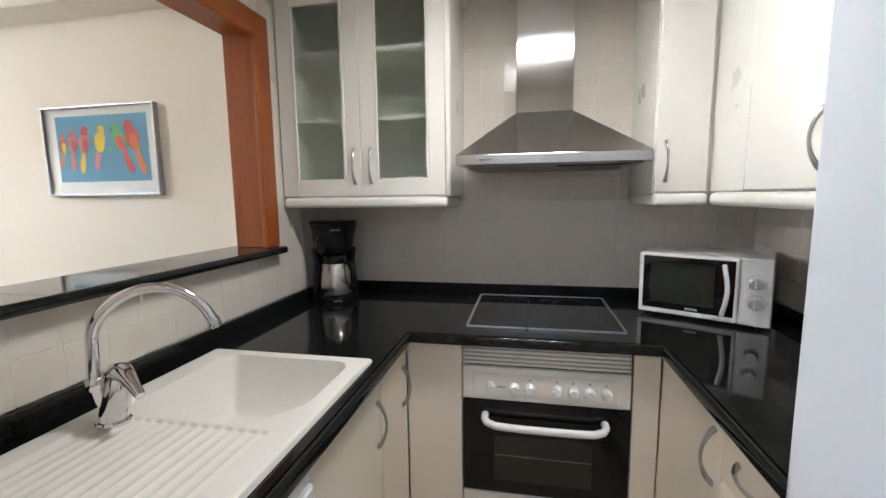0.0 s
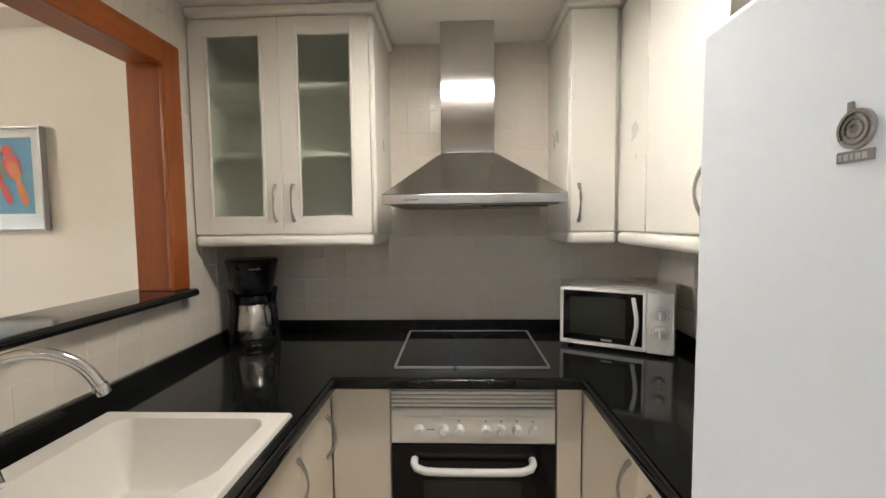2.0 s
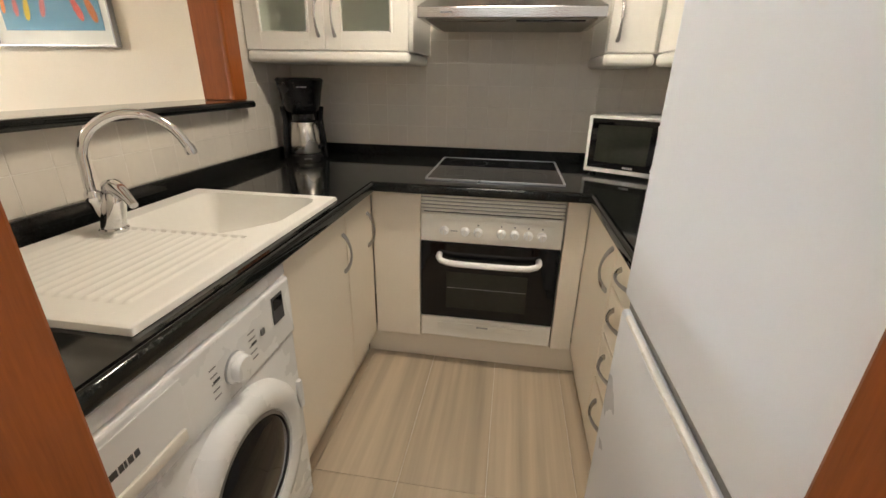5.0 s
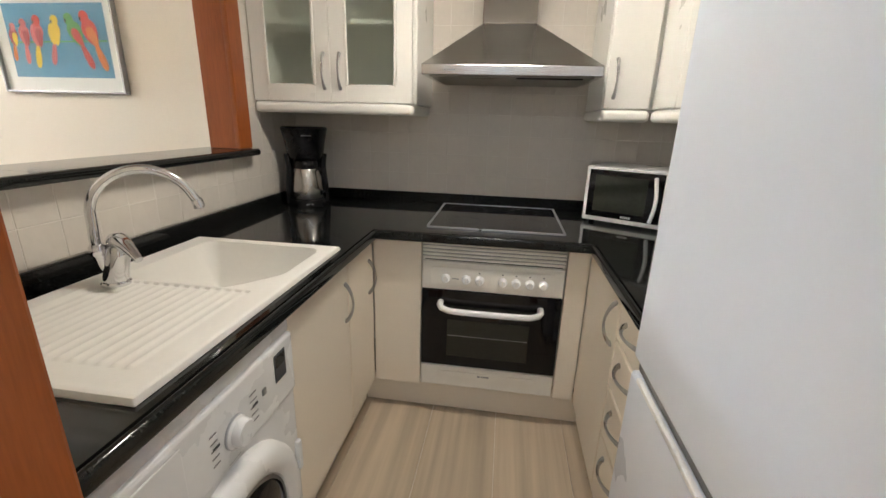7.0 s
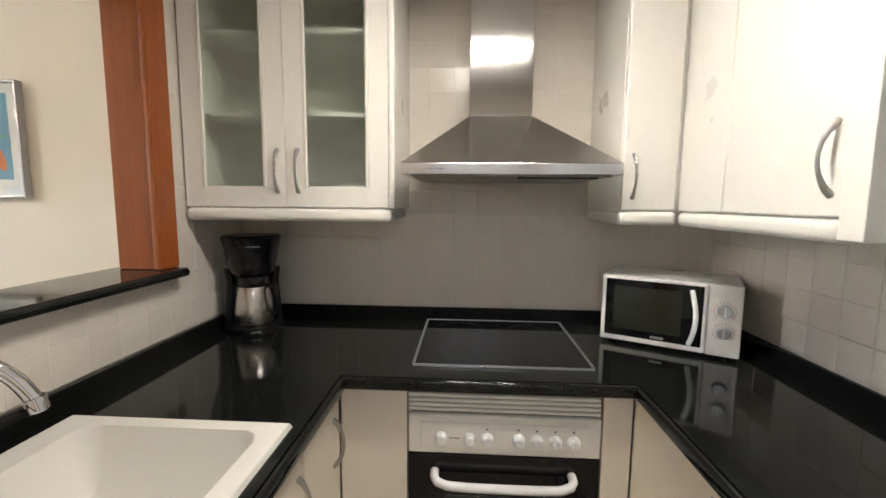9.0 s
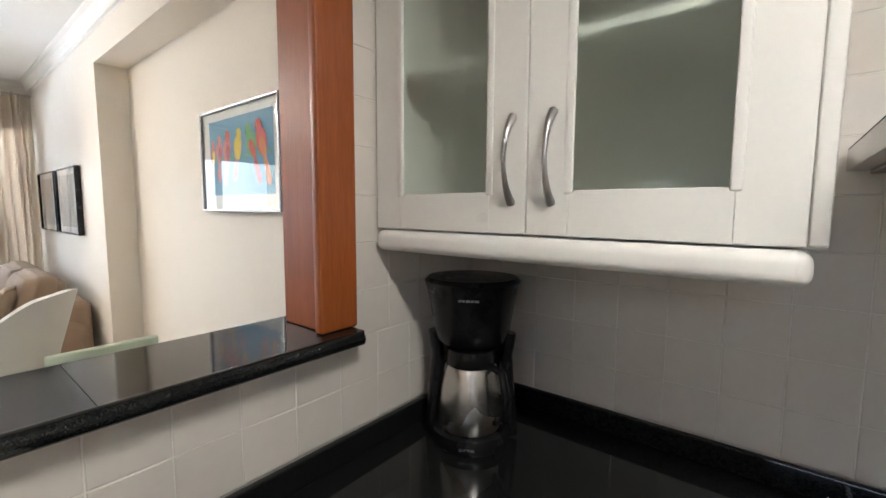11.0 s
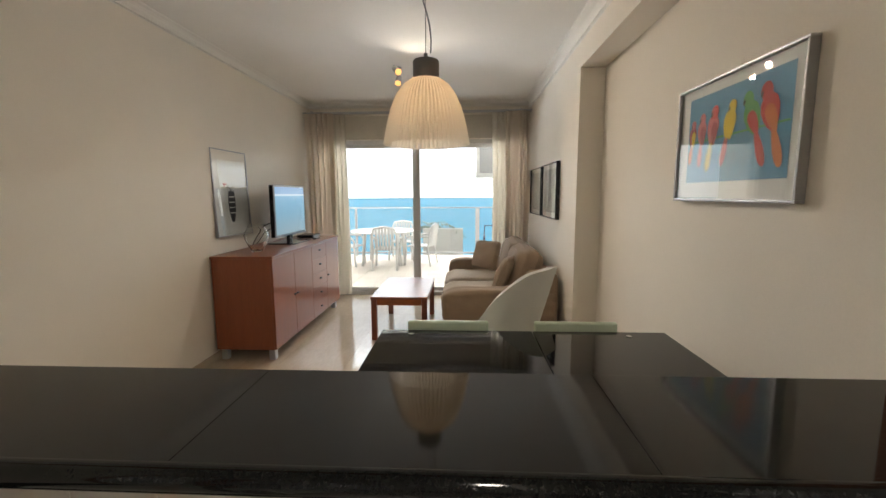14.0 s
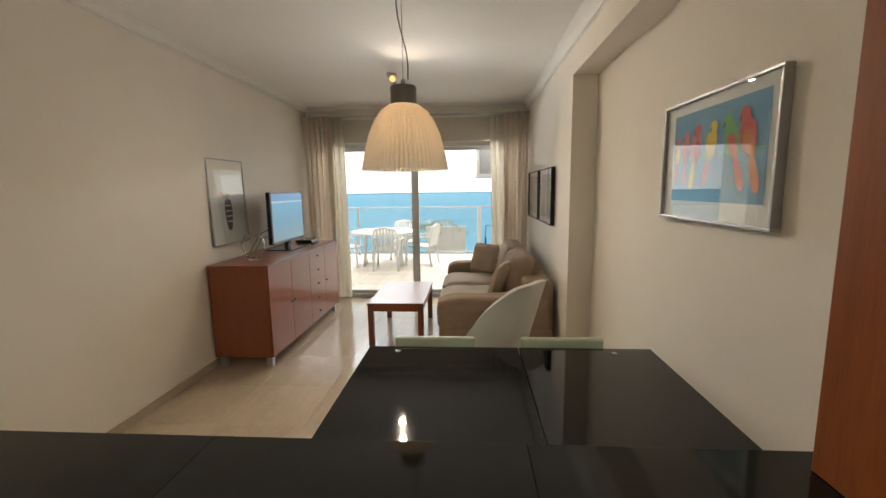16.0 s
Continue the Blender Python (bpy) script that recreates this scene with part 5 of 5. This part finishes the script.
for y in (-2.9, -1.38, 0.10, 1.62, 2.0, 3.5, 5.0):
    part("post", boxm(-10.775, -10.725, y - .025 if y != 1.62 else y - .05, y + .025 if y != 1.62 else y + .05, -0.036, 1.1295, bevel=0.004), WP, rl)
for a, b in ((-2.87, -1.41), (-1.35, 0.07), (0.13, 1.56), (2.03, 3.47)):
    part("pane", boxm(-10.754, -10.746, a, b, 0.08, 1.11), CLEAR, rl, smooth=False).visible_shadow = False

gt = thing("garden_table", pose(-9.55, -0.46, 0), "round white plastic garden table", "garden table")
PLW = mat("white_garden_plastic", (0.60, 0.59, 0.57), 0.4, bump=0.02)
part("tabletop", lathe(bmesh.new(), [(0, 0.70), (0.72, 0.70), (0.74, 0.712), (0.74, 0.722), (0.725, 0.73), (0, 0.73)], pose(-9.55, -0.46, -.03), seg=40), PLW, gt)
for a in (45, 135, 225, 315):
    c, s = math.cos(radians(a)), math.sin(radians(a))
    part("leg", tube(bmesh.new(), [(-9.55 + .56 * c, -0.46 + .56 * s, -0.036), (-9.55 + .48 * c, -0.46 + .48 * s, 0.669)], 0.032, 10), PLW, gt)


def garden_chair():
    c = thing("garden_chair", pose(0, 0, -0.036), "white moulded plastic garden armchair", "garden chair", "chairs round the garden table")
    part("seat", boxm(-0.23, 0.23, -0.24, 0.22, 0.40, 0.43, bevel=0.012), PLW, c, local=True)
    arch = [(-0.24, 0.25, 0.43), (-0.25, 0.29, 0.70), (-0.20, 0.32, 0.84), (0, 0.335, 0.88), (0.20, 0.32, 0.84), (0.25, 0.29, 0.70), (0.24, 0.25, 0.43)]
    part("back_frame", tube(bmesh.new(), arch, 0.026, 8), PLW, c, local=True)
    for x in (-0.15, -0.09, -0.03, 0.03, 0.09, 0.15):
        part("back_slat", tube(bmesh.new(), [(x, 0.235, 0.42), (x, 0.285, 0.65), (x * 1.05, 0.322, 0.85)], 0.025, 6), PLW, c, local=True)
    for s in (-1, 1):
        part("armrest", tube(bmesh.new(), [(s * 0.25, 0.28, 0.62), (s * 0.29, 0.1, 0.64), (s * 0.29, -0.18, 0.63), (s * 0.27, -0.25, 0.55)], 0.022, 8), PLW, c, local=True)
        part("leg", tube(bmesh.new(), [(s * 0.27, -0.25, 0.56), (s * 0.25, -0.25, 0.30), (s * 0.27, -0.28, 0.0)], 0.024, 8), PLW, c, local=True)
        part("leg", tube(bmesh.new(), [(s * 0.23, 0.22, 0.42), (s * 0.25, 0.30, 0.0)], 0.024, 8), PLW, c, local=True)
    return c


gc = garden_chair()
gc.matrix_basis = pose(-8.90, -0.29, -0.036, 0, 0, -88)
copy_thing(gc, pose(-10.25, -0.18, -0.036, 0, 0, 92))
copy_thing(gc, pose(-9.45, 0.36, -0.036, 0, 0, -14))
copy_thing(gc, pose(-9.30, -1.20, -0.036, 0, 0, 172))
dc = thing("folding_chair", pose(-9.2, 1.95, -0.036), "dark blue metal chair on the terrace", "chair")
NAVY = mat("dark_blue_metal", (0.02, 0.03, 0.07), 0.4, bump=0.01)
part("seat", boxm(-9.45, -9.0, 1.72, 2.15, 0.38, 0.41, bevel=0.008), NAVY, dc)
for y in (1.72, 2.15):
    part("side_frame", tube(bmesh.new(), [(-9.0, y, -0.036), (-9.03, y, 0.38), (-9.06, y, 0.60), (-9.20, y, 0.63), (-9.42, y, 0.60), (-9.46, y, 0.38), (-9.52, y, -0.036)], 0.014, 8), NAVY, dc)
part("backrest", tube(bmesh.new(), [(-9.44, 1.72, 0.4), (-9.55, 1.74, 0.8), (-9.55, 2.13, 0.8), (-9.44, 2.15, 0.4)], 0.014, 8), NAVY, dc)
ac = thing("air_conditioner", pose(-8.0, 1.85, 2.1), "white air-conditioning unit hung under the terrace ceiling", "air conditioner")
part("case", boxm(-8.30, -7.95, 1.51, 2.21, 1.79, 2.33, bevel=0.01), PLW, ac)
part("grille", boxm(-7.949, -7.94, 1.57, 1.95, 1.84, 2.28, bevel=0.003), GREY_METAL, ac)
part("tray", boxm(-8.33, -7.92, 1.46, 2.26, 1.762, 1.784, bevel=0.003), PLW, ac)
for y in (1.7, 2.2):
    part("hanger", boxm(-8.15, -8.11, y, y + .04, 2.33, 2.782), PLW, ac)
structure("neighbour_parapet", boxm(-14.3, -14.0, -0.05, 1.25, -2.0, 0.375), WALL_OUT, "white rendered parapet beyond the terrace")

# palm beyond the terrace
pm = thing("palm_tree", pose(-14.8, 0.05, -12.5), "green palm tree beyond the terrace", "tree")
part("trunk", tube(bmesh.new(), [(-14.8, 0.05, -12.4), (-14.75, 0.0, -6), (-14.8, 0.05, 0.35)], 0.14, 10, [1.3, 1, 0.8]), mat("palm_bark", (0.16, 0.12, 0.08), 0.9, bump=0.4), pm)
PALM = mat("palm_leaf", (0.09, 0.13, 0.05), 0.6, var=0.3)
rnd = random.Random(4)
for k in range(16):
    bm = bmesh.new()
    a, up = k * 2.4, rnd.uniform(0.2, 1.2)
    L = rnd.uniform(0.9, 1.3)
    prev = None
    for i in range(11):
        f = i / 10
        c = Vector((-14.8 + math.cos(a) * L * f, 0.05 + math.sin(a) * L * f, 0.3 + up * f - 1.1 * f * f))
        side = Vector((-math.sin(a), math.cos(a), 0))
        for s in (-1, 1):
            tip = c + side * s * 0.30 * (1 - f * 0.6) + Vector((math.cos(a) * .15, math.sin(a) * .15, -0.12))
            w = Vector((math.cos(a), math.sin(a), -0.2)) * 0.035
            v = [bm.verts.new(c - w), bm.verts.new(c + w), bm.verts.new(tip)]
            bm.faces.new(v)
    part("frond", bm, PALM, pm, smooth=False)

# sea, shore and an added glowing backdrop that stands in for the white sky
def sky_backdrop_material():
    m = bpy.data.materials.new("glowing_white_sky")
    m.use_nodes = True
    n, l = m.node_tree.nodes, m.node_tree.links
    co, sep, ramp = n.new("ShaderNodeTexCoord"), n.new("ShaderNodeSeparateXYZ"), n.new("ShaderNodeValToRGB")
    l.new(co.outputs["Generated"], sep.inputs[0])
    l.new(sep.outputs[2], ramp.inputs[0])
    e = ramp.color_ramp.elements
    e[0].color, e[1].color = (1.0, 1.0, 0.98, 1), (0.72, 0.86, 1.0, 1)
    b = n["Principled BSDF"]
    b.inputs["Base Color"].default_value = (0, 0, 0, 1)
    b.inputs["Specular IOR Level"].default_value = 0
    l.new(ramp.outputs[0], b.inputs["Emission Color"])
    b.inputs["Emission Strength"].default_value = 3.0
    return m


bm = bmesh.new()
rim = [(4550 * math.cos(radians(a)), 4550 * math.sin(radians(a))) for a in range(110, 251, 10)]
lo, hi = [[bm.verts.new((x, y, z)) for x, y in rim] for z in (-31, 2600)]
for k in range(len(rim) - 1):
    bm.faces.new((lo[k], lo[k + 1], hi[k + 1], hi[k]))
structure("backdrop", bm, sky_backdrop_material())
structure("water", boxm(-4600, -60, -4500, 4500, -31, -30), SEA)
structure("ground", boxm(-60, 300, -4500, 4500, -40, -12.5), mat("coastal_ground", (0.25, 0.22, 0.16), 0.95, scale=0.3, fine=3))


# ---- pieces of floors and walls ----
def piece_mesh(name, w, d, h, bevel, material):
    me = bpy.data.meshes.new(name)
    bm = boxm(0, w, 0, d, 0, h)
    top = [e for e in bm.edges if all(v.co.z > h - 1e-6 for v in e.verts)]
    bmesh.ops.bevel(bm, geom=top, offset=bevel, segments=1, affect="EDGES")
    bm.to_mesh(me)
    bm.free()
    me.materials.append(material)
    return me


MESHES = {}


def lay(name, parent, material, u0, u1, v0, v1, su, sv, gap, h, bevel, m, skip=(), shift=0.0):
    """Cover a rectangle with pieces; m takes (u, v, 0) to the world, the piece's top along its z."""
    v, row = v0, 0
    while v < v1 - 0.01:
        ve = min(v + sv, v1)
        u = u0 - (su * shift if row % 2 else 0)
        while u < u1 - 0.01:
            a, b = max(u, u0), min(u + su, u1)
            if b - a > 0.012 and ve - v > 0.012 and not any(a >= s[0] - .02 and b <= s[1] + .02 and v >= s[2] - .02 and ve <= s[3] + .02 for s in skip):
                key = (name, material.name, round(b - a, 3), round(ve - v, 3))
                if key not in MESHES:
                    MESHES[key] = piece_mesh(name, b - a - gap, ve - v - gap, h, bevel, material)
                ob = new(name, MESHES[key])
                ob.parent = parent
                ob.matrix_basis = m @ pose(a + gap / 2, v + gap / 2, 0)
            u += su
        v += sv
        row += 1


structure("grout_back", boxm(LEFT + .0055, RIGHT, BACK - 0.0055, BACK - 0.0005, 0.955, KC - 0.001), GROUT)
structure("grout_left", boxm(LEFT + .0005, LEFT + 0.0055, 0.406, BACK - 0.006, 0.955, 1.1655), GROUT)
structure("grout_left", boxm(LEFT + .0005, LEFT + 0.0055, OP1 + 0.0815, BACK - 0.006, 1.166, KC - 0.001), GROUT)
structure("grout_left", boxm(LEFT + .0005, LEFT + 0.0055, 0.406, OP1 + 0.081, OPT + 0.082, KC - 0.001), GROUT)
WY = Matrix(((1, 0, 0, 0), (0, 0, -1, BACK), (0, 1, 0, 0), (0, 0, 0, 1)))
lay("tile", wall_kitchen_back, TILE, LEFT + .002, RIGHT, 0.955, KC, 0.108, 0.105, 0.0022, 0.007, 0.0012, WY, skip=[(-0.80, -0.14, 1.45, KC), (0.75, RIGHT, 1.45, KC)])
WX_ = Matrix(((0, 0, 1, LEFT), (1, 0, 0, 0), (0, 1, 0, 0), (0, 0, 0, 1)))
lay("tile", wall_serving_hatch, TILE, 0.41, BACK - .008, 0.955, 1.165, 0.108, 0.105, 0.0022, 0.007, 0.0012, WX_)
lay("tile", wall_serving_hatch, TILE, OP1 + 0.082, BACK - .008, 1.165, KC, 0.108, 0.105, 0.0022, 0.007, 0.0012, WX_, skip=[(2.03, BACK, 1.38, KC)])
lay("tile", wall_serving_hatch, TILE, 0.41, OP1 + 0.082, OPT + 0.082, KC, 0.108, 0.105, 0.0022, 0.007, 0.0012, WX_)
WR = Matrix(((0, 0, -1, RIGHT), (-1, 0, 0, 0), (0, 1, 0, 0), (0, 0, 0, 1)))
lay("tile", wall_kitchen_right, TILE, -BACK + .008, -1.0, 0.955, 1.40, 0.108, 0.105, 0.0022, 0.007, 0.0012, WR)
lay("tile", floor_kitchen, KFLOOR, LEFT, RIGHT, -1.5, BACK, 0.305, 1.31, 0.002, 0.0055, 0.001, pose(0, 0, -0.006), shift=0.0)
lay("tile", floor_living, LFLOOR, -6.62, LEFT - 0.14, LW, RW, 0.60, 0.60, 0.0015, 0.0055, 0.0006, pose(0, 0, -0.006))
lay("tile", terrace_floor, TFLOOR, -10.7, -6.62, -2.6, 3.2, 0.40, 0.40, 0.006, 0.006, 0.002, pose(0, 0, -0.036))
